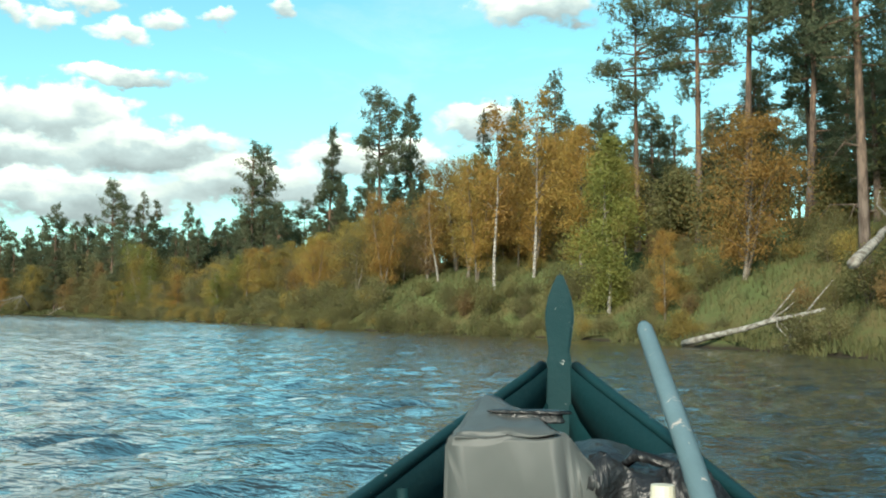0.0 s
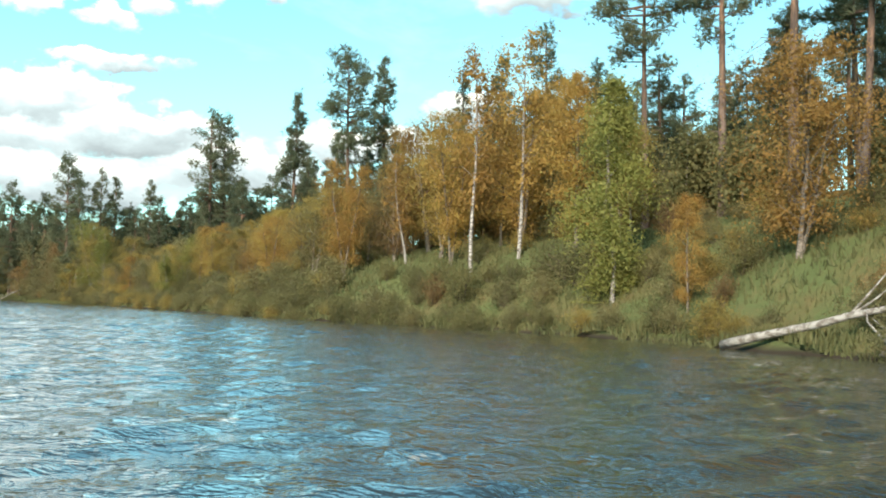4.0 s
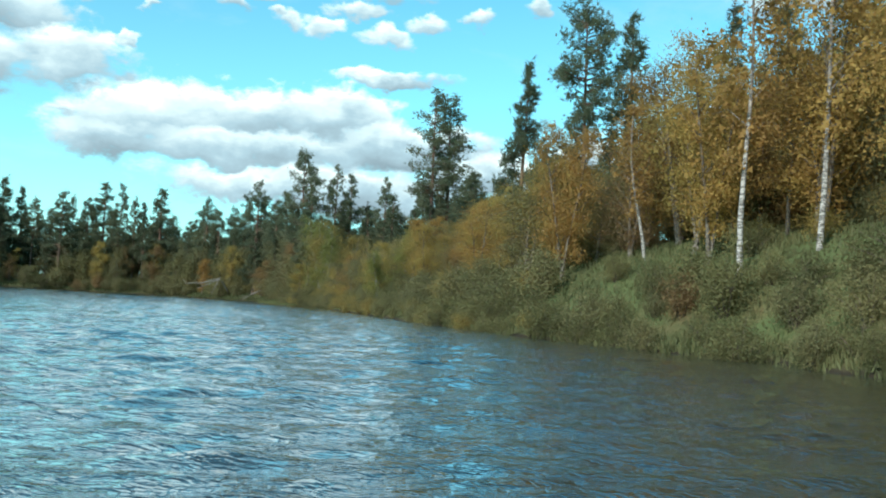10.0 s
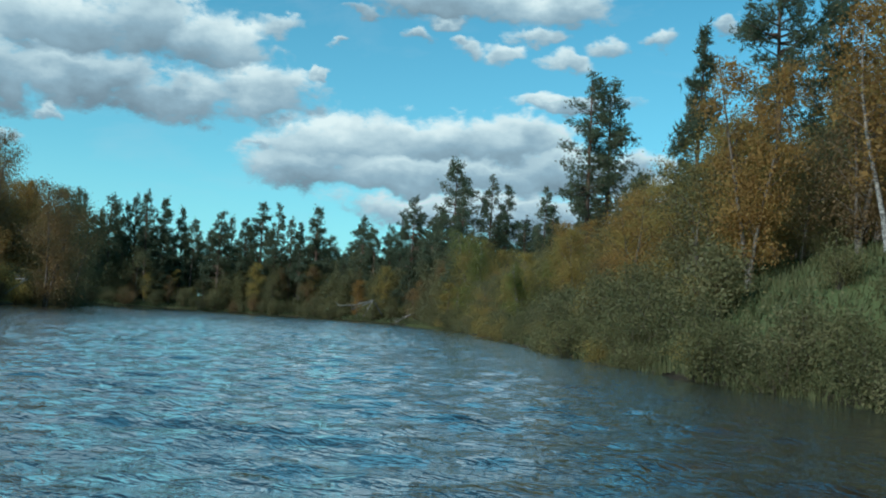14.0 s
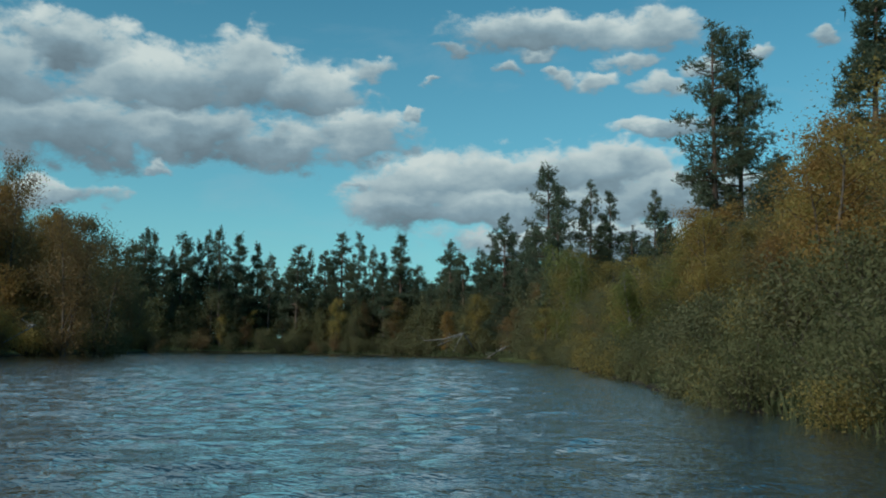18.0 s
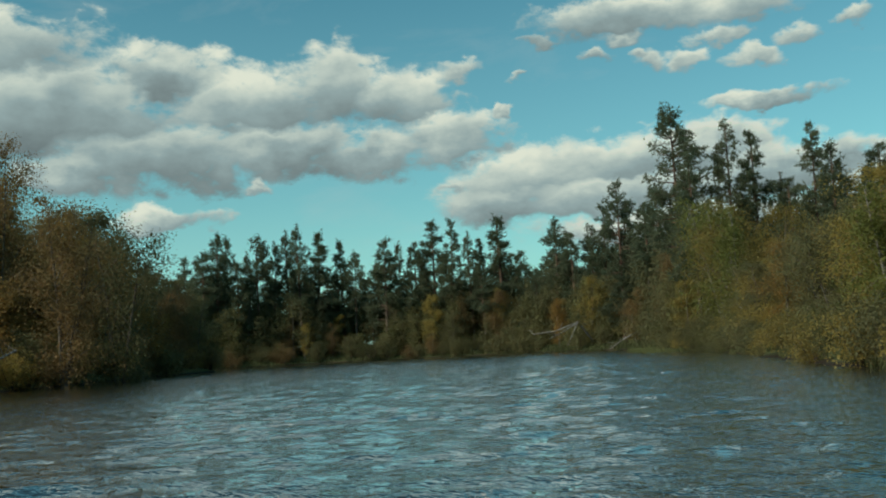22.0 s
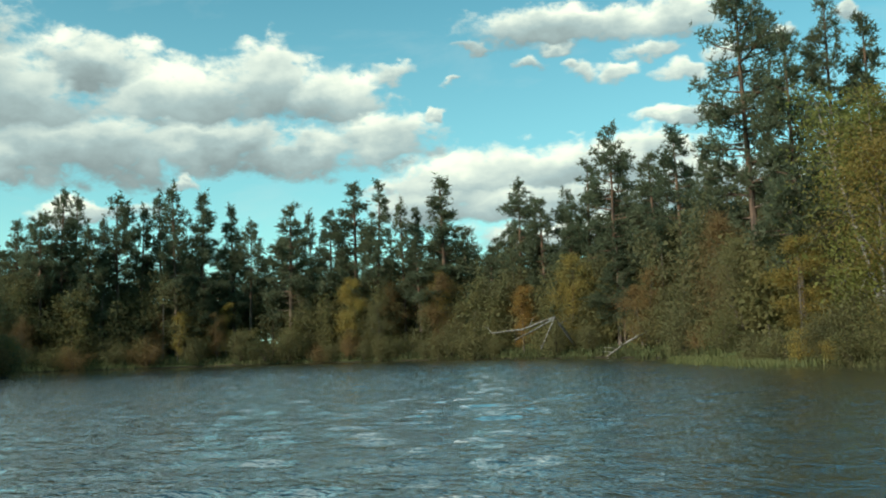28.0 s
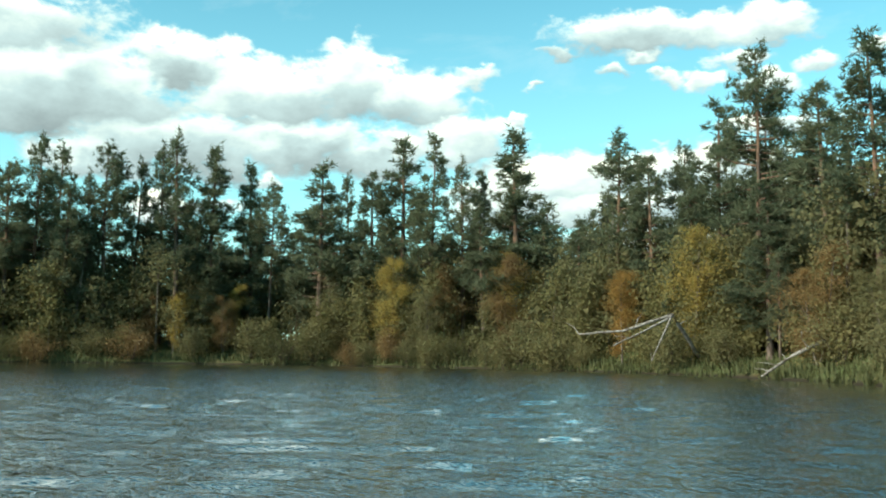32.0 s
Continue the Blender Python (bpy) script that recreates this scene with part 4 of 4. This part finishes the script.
scatter(["brown_bush", "brown_bush", "willow", "rusty_bush"], shore_at(17), shore_at(28), -0.1, 2.0, 60, 1.0, 0.8, 1.5)
scatter(["brown_birch", "russet_birch", "russet_birch", "brown_birch"], shore_at(34), shore_at(36), 1.0, 9, 20, 1.6, 0.55, 0.8, 1.15)
scatter(["russet_birch", "orange_birch", "brown_birch"], shore_at(36), shore_at(38) + 4, 1.5, 10, 24, 1.7, 0.8, 1.15)
scatter(["russet_birch", "russet_birch", "brown_birch"], shore_at(38), shore_at(42), 1.0, 9, 26, 1.8, 0.34, 0.55, 1.25)
thicket("russet_undergrowth", "dense russet-brown undergrowth on the low western bank", shore_at(34), shore_at(41), 1.2, 9, 70, 2.6, 6.4, ORANGE, 25, 2600, 0.13)
scatter(["pine", "full_pine"], shore_at(33), shore_at(42), 9, 28, 30, 3.2, 0.9, 1.4)
scatter(["rusty_bush", "golden_bush", "brown_bush"], shore_at(34), shore_at(41), -0.3, 2.4, 64, 0.9, 0.8, 1.5)
scatter(["willow", "willow", "willow", "brown_bush", "golden_bush"], shore_at(4), shore_at(16), -0.25, 0.9, 95, 0.85, 0.35, 0.75)
scatter(["willow", "willow", "brown_bush", "golden_bush"], shore_at(4), shore_at(16), 0.9, 3.4, 70, 1.1, 0.5, 1.0)
scatter(["willow", "brown_bush", "golden_bush", "rusty_bush"], shore_at(3), shore_at(9), 1.5, 9, 80, 1.1, 0.35, 0.7)


# ---- grass and reeds along the water ----
def blades(name, count, start, end, near, far, low, high, mat, seed, width=0.03):
    rng = np.random.default_rng(seed)
    s, d = rng.uniform(start, end, count), near + (far - near) * rng.random(count) ** 1.6
    p = np.array([along(*q) for q in zip(s, d)])
    z = np.maximum(land_height(p[:, 0], p[:, 1]), -0.12)
    tall = rng.uniform(low, high, count)
    a = rng.uniform(0, 6.283, count)
    side = np.stack([np.cos(a), np.sin(a)], 1) * width
    bend = rng.normal(size=(count, 2)) * (tall * 0.28)[:, None]
    v = np.stack([np.column_stack([p - side, z - 0.03]), np.column_stack([p + side, z - 0.03]), np.column_stack([p + bend, z + tall])], 1).reshape(-1, 3)
    ob = link_mesh(name, v.tolist(), np.arange(3 * count).reshape(-1, 3).tolist(), mat)
    return ob


tagged(blades("bank_grass", 60000, shore_at(2), shore_at(16), -0.1, 7.0, 0.12, 0.36, GRASS, 5), "yellowing grass tufts on the river bank", "grass", kind="stuff")
tagged(blades("shore_sedge", 9000, shore_at(17), shore_at(28), -0.2, 2.5, 0.25, 0.7, GRASS, 6, 0.05), "pale sedge along the far shore", "grass", kind="stuff")
tagged(blades("reeds", 9000, shore_at(15) + 6, shore_at(18), -1.9, 0.5, 0.18, 0.42, REED, 7, 0.03), "pale green reeds in the shallows by a spit", "reeds", kind="stuff")


# ---- fallen and dead wood ----
def dead_wood(name, label, category, stem, radius, twigs, seed, lie=-9.0, mat=None):
    """A bleached fallen stem with stubs and thin branches as parts."""
    rnd = random.Random(seed)
    base = new(name)
    base.location = stem[0]
    o = Vector(stem[0])
    g = Geo()
    pts = [Vector((x, y, max(z, float(land_height([x], [y])[0]) + lie))) - o for x, y, z in stem]
    fine = []
    for a, b in zip(pts, pts[1:]):
        for k in range(4):
            fine.append(a.lerp(b, k / 4) + Vector((rnd.gauss(0, 0.15), rnd.gauss(0, 0.15), rnd.gauss(0, 0.1))) * radius)
    fine.append(pts[-1])
    tube(g, fine, [radius * (1 - 0.6 * i / len(fine)) * rnd.uniform(0.9, 1.1) for i in range(len(fine))], 9)
    g.f.append(tuple(range(8, -1, -1)))
    link_mesh("trunk", g.v, g.f, mat or DEAD, base, smooth=True)
    for k in range(twigs):
        g = Geo()
        p = fine[rnd.randrange(2, len(fine))]
        L = rnd.uniform(3, 9) * radius + 0.25
        way = Vector((rnd.gauss(0, 0.7), rnd.gauss(0, 0.7), rnd.uniform(0.1, 1.0))).normalized()
        q = p + way * L * 0.5 + Vector((rnd.gauss(0, 0.1), rnd.gauss(0, 0.1), 0.05)) * L
        tube(g, [p, q, p + way * L], [radius * 0.3, radius * 0.2, radius * 0.06], 5)
        link_mesh("branch", g.v, g.f, mat or DEAD, base, smooth=True)
    return tagged(base, label, category)


dead_wood("driftwood_log", "bleached fallen log lying on the bank into the water", "log", [(8.5, 33.9, 0.12), (10.2, 31.9, 0.75), (11.9, 29.9, 1.35)], 0.13, 3, 1)
dead_wood("bleached_log", "pale broken trunk leaning down the grassy slope", "log", [(11.0, 25.9, 2.5), (12.6, 27.6, 3.4), (13.6, 29.0, 4.0)], 0.16, 2, 2, 0.1)
dead_wood("driftwood_root", "grey root stump at the water's edge", "log", [(10.6, 29.6, 0.1), (10.9, 30.0, 0.55)], 0.12, 4, 3)
dead_wood("fallen_birch", "bleached dead birch fallen over the far shore", "log", [(-68.0, 160.8, 1.0), (-68.4, 158.4, 3.2), (-70.6, 157.0, 2.3), (-72.6, 155.9, 2.1)], 0.11, 3, 4)
dead_wood("dead_limb", "bleached dead limb hanging from the fallen birch", "log", [(-68.4, 158.4, 3.1), (-69.3, 157.0, 2.3), (-70.4, 155.6, 1.5)], 0.07, 1, 8)
dead_wood("dead_limb", "bleached dead limb hanging from the fallen birch", "log", [(-68.4, 158.3, 3.1), (-68.5, 157.4, 2.0), (-68.7, 156.5, 0.7)], 0.06, 1, 9)
dead_wood("leaning_dead_stem", "pale dead stem leaning from the shore", "log", [(-58.6, 156.0, 2.4), (-60.6, 153.8, 1.1), (-61.6, 152.6, 0.15)], 0.1, 4, 5)
dead_wood("snag", "grey dead standing pine without needles", "tree", [(-80.3, 174.2, 1.4), (-80.3, 174.2, 7.0), (-80.2, 174.2, 12.4)], 0.13, 7, 6)
dead_wood("drooping_branch", "pale bare branch over the water", "branch", [(-63.4, 92.0, 2.0), (-60.5, 90.5, 2.0), (-58.6, 87.0, 0.8)], 0.07, 3, 7)


# ---- the wooden boat ----
def paint_material(name, colour, dark, worn, wear=0.62, rough=0.45):
    m, n = material(name)
    place = n.add("ShaderNodeTexCoord").outputs["Object"]
    grain = n.noise(n.map(place, (6, 1.0, 6)), 7.0, 5.0, 0.6)
    blot = n.noise(place, 3.0, 4.0, 0.6)
    chips = n.noise(place, 22.0, 5.0, 0.7)
    col = n.mix(blot, colour, dark)
    col = n.mix(n.ramp(chips, [(wear, (0, 0, 0)), (wear + 0.03, (1, 1, 1))]), col, worn)
    finish(n, col, n.ramp(blot, [(0.3, (rough,) * 3), (0.7, (rough + 0.2,) * 3)]), n.bump(n.math("ADD", grain, n.math("MULTIPLY", chips, 0.5)), 0.25, 0.01), spec=0.2)
    return m


TEAL = paint_material("dark_teal_boat_paint", (0.004, 0.031, 0.035), (0.0025, 0.02, 0.023), (0.28, 0.29, 0.28), 0.73, 0.55)
RAIL = paint_material("worn_teal_rail_paint", (0.005, 0.037, 0.042), (0.0035, 0.026, 0.03), (0.42, 0.43, 0.41), 0.66, 0.55)
OAR_BLUE = paint_material("pale_blue_oar_paint", (0.15, 0.225, 0.25), (0.085, 0.135, 0.15), (0.42, 0.36, 0.32), 0.62, 0.5)
SHEET, n_ = material("grey_plastic_sheet")
finish(n_, n_.mix(n_.noise(n_.add("ShaderNodeTexCoord").outputs["Object"], 5.0, 4.0), (0.052, 0.058, 0.056), (0.078, 0.082, 0.078)), 0.55,
       n_.bump(n_.noise(n_.add("ShaderNodeTexCoord").outputs["Object"], 7.0, 3.0, 0.5, 0.4), 0.4, 0.012))
BLACK_SHEET, n_ = material("black_plastic")
finish(n_, n_.mix(n_.noise(n_.add("ShaderNodeTexCoord").outputs["Object"], 6.0, 3.0), (0.008, 0.009, 0.010), (0.016, 0.016, 0.018)), 0.42,
       n_.bump(n_.noise(n_.add("ShaderNodeTexCoord").outputs["Object"], 12.0, 4.0, 0.6, 1.5), 0.5, 0.03))
CREAM, n_ = material("cream_plastic")
finish(n_, n_.mix(n_.noise(n_.add("ShaderNodeTexCoord").outputs["Object"], 9.0, 3.0), (0.62, 0.58, 0.47), (0.50, 0.46, 0.36)), 0.45)

BOAT_Y = [-3.3, -2.6, -1.6, -0.6, 0.4, 1.2, 1.8, 2.3, 2.65, 2.9, 3.0]


def hull(y, v):
    """A point of the boat's starboard side: v runs from the rail (0) to the keel (1)."""
    w = np.interp(y, BOAT_Y, [0.36, 0.44, 0.51, 0.53, 0.51, 0.44, 0.345, 0.235, 0.135, 0.055, 0.026])
    top = np.interp(y, BOAT_Y, [0.50, 0.48, 0.46, 0.46, 0.50, 0.555, 0.62, 0.705, 0.775, 0.835, 0.86])
    keel = np.interp(y, BOAT_Y, [0.0, -0.06, -0.1, -0.12, -0.12, -0.11, -0.09, -0.03, 0.10, 0.30, 0.50])
    x = w * (1 - v ** 2.6) ** 0.8 * (1 - 0.12 * v)
    return x, y, top + (keel - top) * (v * 0.85 + 0.15 * v * v)


def plank_mesh(name, v0, v1, sign, parent, thick=0.014):
    bm = bmesh.new()
    rows = []
    for y in np.linspace(-3.3, 3.0, 44):
        row = []
        for v, lap in ((v0, 0.0), ((v0 + v1) / 2, 0.004), (v1, 0.010)):
            x, yy, z = hull(y, v)
            row.append([bm.verts.new((sign * (x + lap), yy, z)), bm.verts.new((sign * max(0.002, x + lap - thick), yy, z))])
        rows.append(row)
    quad = lambda a, b, c, d: bm.faces.new((a, b, c, d) if sign > 0 else (d, c, b, a))
    for r, q in zip(rows, rows[1:]):
        for k in range(2):
            quad(r[k][0], r[k + 1][0], q[k + 1][0], q[k][0])
            quad(r[k + 1][1], r[k][1], q[k][1], q[k + 1][1])
        quad(r[0][1], r[0][0], q[0][0], q[0][1])
        quad(r[2][0], r[2][1], q[2][1], q[2][0])
    return part(name, bm, TEAL, parent, smooth=True)


def prism(outline, y0, y1, bevel=0.006):
    """An outline in x and z, drawn out from y0 to y1, with eased edges."""
    bm = bmesh.new()
    a = [bm.verts.new((x, y0, z)) for x, z in outline]
    b = [bm.verts.new((x, y1, z)) for x, z in outline]
    bm.faces.new(a)
    bm.faces.new(b[::-1])
    for i in range(len(a)):
        j = (i + 1) % len(a)
        bm.faces.new((a[j], a[i], b[i], b[j]))
    bmesh.ops.recalc_face_normals(bm, faces=bm.faces)
    if bevel:
        bmesh.ops.bevel(bm, geom=[e for e in bm.edges if len(e.link_faces) == 2 and e.calc_face_angle(0) > 0.6], offset=bevel, segments=2, affect="EDGES")
    return bm


def tube_part(name, pts, radii, sides, mat, parent, label=""):
    g = Geo()
    tube(g, pts, radii, sides)
    g.f.append(tuple(range(sides - 1, -1, -1)))
    return link_mesh(name, g.v, g.f, mat, parent, label, smooth=True)


def make_boat(m):
    boat = new("rowing_boat")
    boat.matrix_basis = m
    tagged(boat, "dark teal painted wooden rowing boat with upright stem", "boat")
    for sign in (-1, 1):
        for v0, v1 in ((0.0, 0.27), (0.26, 0.52), (0.51, 0.77), (0.76, 1.0)):
            plank_mesh("plank", v0, v1, sign, boat)
        ys = np.linspace(-3.3, 2.93, 40)
        pts = [hull(y, 0.0) for y in ys]
        tube_part("gunwale", [(sign * (x + 0.004), y, z + 0.008) for x, y, z in pts], [0.015] * 40, 8, RAIL, boat, "teal rail with flaking paint")
    tall = [(0.022, 0.0), (0.036, 0.25), (0.042, 0.5), (0.042, 0.83), (0.036, 0.87), (0.032, 0.895), (0.037, 0.935), (0.043, 0.98), (0.0425, 1.015), (0.035, 1.055), (0.022, 1.092), (0.009, 1.12), (0.003, 1.126)]
    stem = prism(tall + [(-x, z) for x, z in tall[::-1]], 2.93, 3.0)
    part("stem", stem, RAIL, boat, "flat teal stem board with pointed head")
    tube_part("keel", [(0, y, float(hull(y, 1.0)[2]) - 0.015) for y in np.linspace(-3.3, 2.95, 24)], [0.03] * 24, 6, TEAL, boat)
    x0, _, z0 = hull(-3.3, 0.0)
    part("transom", prism([(-x0, z0), (-x0 * 0.9, 0.2), (-0.12, 0.0), (0.12, 0.0), (x0 * 0.9, 0.2), (x0, z0)], -3.33, -3.29), TEAL, boat)
    for k in range(5):
        x = -0.26 + 0.13 * k
        reach = 2.35 - 0.75 * abs(x) / 0.26 * 0.6
        bm = bmesh.new()
        bmesh.ops.create_cube(bm, size=1, matrix=Matrix.Translation((x, (reach - 3.2) / 2, 0.02)) @ Matrix.Diagonal((0.115, reach + 3.2, 0.018, 1)))
        bmesh.ops.bevel(bm, geom=bm.edges[:], offset=0.004, segments=1, affect="EDGES")
        part("floorboard", bm, TEAL, boat)
    for y in (-2.2, 0.9, 1.9):
        for sign in (-1, 1):
            pts = [hull(y, v) for v in np.linspace(0.02, 0.97, 9)]
            tube_part("rib", [(sign * max(0.0, x - 0.022), yy, z) for x, yy, z in pts], [0.014] * 9, 5, TEAL, boat)
    w = float(hull(-1.7, 0.25)[0])
    part("thwart", prism([(-w, 0.30), (w, 0.30), (w, 0.33), (-w, 0.33)], -1.85, -1.6, 0.004), TEAL, boat)
    # iron ring where the rails meet the stem
    bm = bmesh.new()
    bmesh.ops.create_cone(bm, segments=12, radius1=0.012, radius2=0.012, depth=0.02, cap_ends=True, matrix=Matrix.Translation((0.045, 2.92, 0.62)) @ Euler((1.57, 0, 0)).to_matrix().to_4x4())
    part("bolt", bm, DEAD, boat, "weathered bolt head in the stem")
    return boat


def soft_box(size, seed, wrinkle, cuts=22):
    """A boxy bundle under a loose sheet: rounded, sagging, creased."""
    bm = bmesh.new()
    bmesh.ops.create_cube(bm, size=2)
    bmesh.ops.subdivide_edges(bm, edges=bm.edges[:], cuts=cuts, use_grid_fill=True)
    for v in bm.verts:
        x, y, z = v.co
        r = (abs(x) ** 11 + abs(y) ** 11 + abs(z) ** 11) ** (1 / 11)
        x, y, z = x / r, y / r, z / r
        n1 = noise.noise(Vector((x * 1.5, y * 1.5, z * 1.5)) + Vector((seed, 0, 0)))
        fold = 1 - abs(noise.noise(Vector((x * 2.2 + seed, y * 2.2, z * 1.3 - x)))) * 3.0
        small = 1 - abs(noise.noise(Vector((x * 5.0, y * 5.0 + seed, z * 3.2 + y * 2)))) * 3.0
        k = 1 + wrinkle * (1.8 if z > 0.6 else 0.07) * (0.6 * n1 + 0.35 * max(-0.4, fold) + 0.28 * max(-0.4, small))
        flare = 1 + 0.10 * max(0, -z)
        p = Vector((x * size[0] * k * flare, y * size[1] * k * flare, z * size[2] * (1 + wrinkle * n1 * 0.6)))
        v.co = p
    return bm


# where the walk begins: the eye sits over the boat's middle, the bow a little down
EYE_POINT = Matrix.Translation((PATH[0][1], PATH[0][2], EYE))
BOAT = EYE_POINT @ pose(0, 0, 0, -1.75, 0, PATH[0][3] - 6.9) @ Matrix.Translation((0, 0, -EYE))
make_boat(BOAT)

bundle = new("covered_bundle")
bundle.matrix_basis = BOAT @ pose(-0.055, 1.86, 0.03)
bm = bmesh.new()
for co in ((-0.145, -0.2, 0), (0.16, -0.2, 0), (0.16, 0.19, 0), (-0.145, 0.19, 0), (-0.134, -0.2, 0.70), (-0.122, -0.195, 0.716), (0.066, -0.2, 0.724), (0.084, -0.2, 0.71), (0.124, -0.195, 0.655),
           (0.15, 0.0, 0.58), (-0.142, 0.05, 0.71), (-0.098, 0.16, 0.772), (-0.075, 0.165, 0.768), (0.07, 0.15, 0.68), (0.1, 0.16, 0.62)):
    bm.verts.new(co)
bmesh.ops.convex_hull(bm, input=bm.verts[:])
bmesh.ops.bevel(bm, geom=bm.edges[:], offset=0.006, segments=2, affect="EDGES")
bmesh.ops.triangulate(bm, faces=bm.faces[:])
bmesh.ops.subdivide_edges(bm, edges=[e for e in bm.edges if e.calc_length() > 0.03], cuts=7, use_grid_fill=True)
for v in bm.verts:
    ridge = 1 - abs(noise.noise(v.co * 9.0 + Vector((3, v.co.z * 4, 0)))) * 2.4
    v.co += v.co.normalized() * (0.006 * max(0.0, ridge) + 0.004 * noise.noise(v.co * 5.0)) * (1.5 if v.co.z > 0.6 else 0.6)
part("plastic_sheet", bm, SHEET, bundle, "creased grey plastic sheet", smooth=True)
bm = soft_box((0.062, 0.022, 0.011), 12, 0.3, 10)
bmesh.ops.translate(bm, verts=bm.verts, vec=(0.0, -0.03, 0.745))
part("dark_liner", bm, BLACK_SHEET, bundle, "black liner showing through a slit", smooth=True)
tagged(bundle, "luggage bundle under creased grey plastic in the bow", "bundle")

sack = new("black_bag")
sack.matrix_basis = BOAT @ pose(0.145, 1.86, 0.03, 0, 0, 8)
bm = soft_box((0.105, 0.17, 0.34), 9, 0.24, 24)
bmesh.ops.translate(bm, verts=bm.verts, vec=(0, 0, 0.34))
part("bag_body", bm, BLACK_SHEET, sack, smooth=True)
tube_part("strap", [(-0.06, -0.08, 0.65), (-0.03, -0.12, 0.69), (0.04, -0.13, 0.675), (0.07, -0.12, 0.61)], [0.012] * 4, 6, BLACK_SHEET, sack)
tagged(sack, "shiny black plastic bag beside the bundle", "bag")

jug = new("plastic_canister")
jug.matrix_basis = BOAT @ pose(0.165, 1.5, 0.03, 0, 0, 24)
bm = bmesh.new()
bmesh.ops.create_cube(bm, size=1, matrix=Matrix.Translation((0, 0, 0.32)) @ Matrix.Diagonal((0.06, 0.11, 0.64, 1)))
bmesh.ops.bevel(bm, geom=bm.edges[:], offset=0.02, segments=3, affect="EDGES")
part("canister_body", bm, CREAM, jug)
bm = bmesh.new()
bmesh.ops.create_cone(bm, segments=16, radius1=0.02, radius2=0.018, depth=0.03, cap_ends=True, matrix=Matrix.Translation((0.0, 0.02, 0.655)))
part("cap", bm, CREAM, jug)
tagged(jug, "cream plastic canister standing beside the oar", "canister")

oar = new("oar")
oar.matrix_basis = BOAT
tube_part("shaft", [(0.186, 2.2, 0.955), (0.187, 2.17, 0.945), (0.205, 1.6, 0.742), (0.215, 1.0, 0.53), (0.225, 0.4, 0.318)], [0.013, 0.018, 0.0185, 0.019, 0.02], 12, OAR_BLUE, oar, "pale blue shaft with flaked paint")
bm = bmesh.new()
bmesh.ops.create_cube(bm, size=1)
bmesh.ops.bevel(bm, geom=bm.edges[:], offset=0.2, segments=2, affect="EDGES")
bmesh.ops.transform(bm, verts=bm.verts, matrix=Matrix.Translation((0.23, 0.02, 0.183)) @ Euler((radians(19.4), 0, 0)).to_matrix().to_4x4() @ Matrix.Diagonal((0.11, 0.85, 0.02, 1)))
part("blade", bm, OAR_BLUE, oar)
tagged(oar, "worn pale blue oar leaning on the boat's rail", "oar")
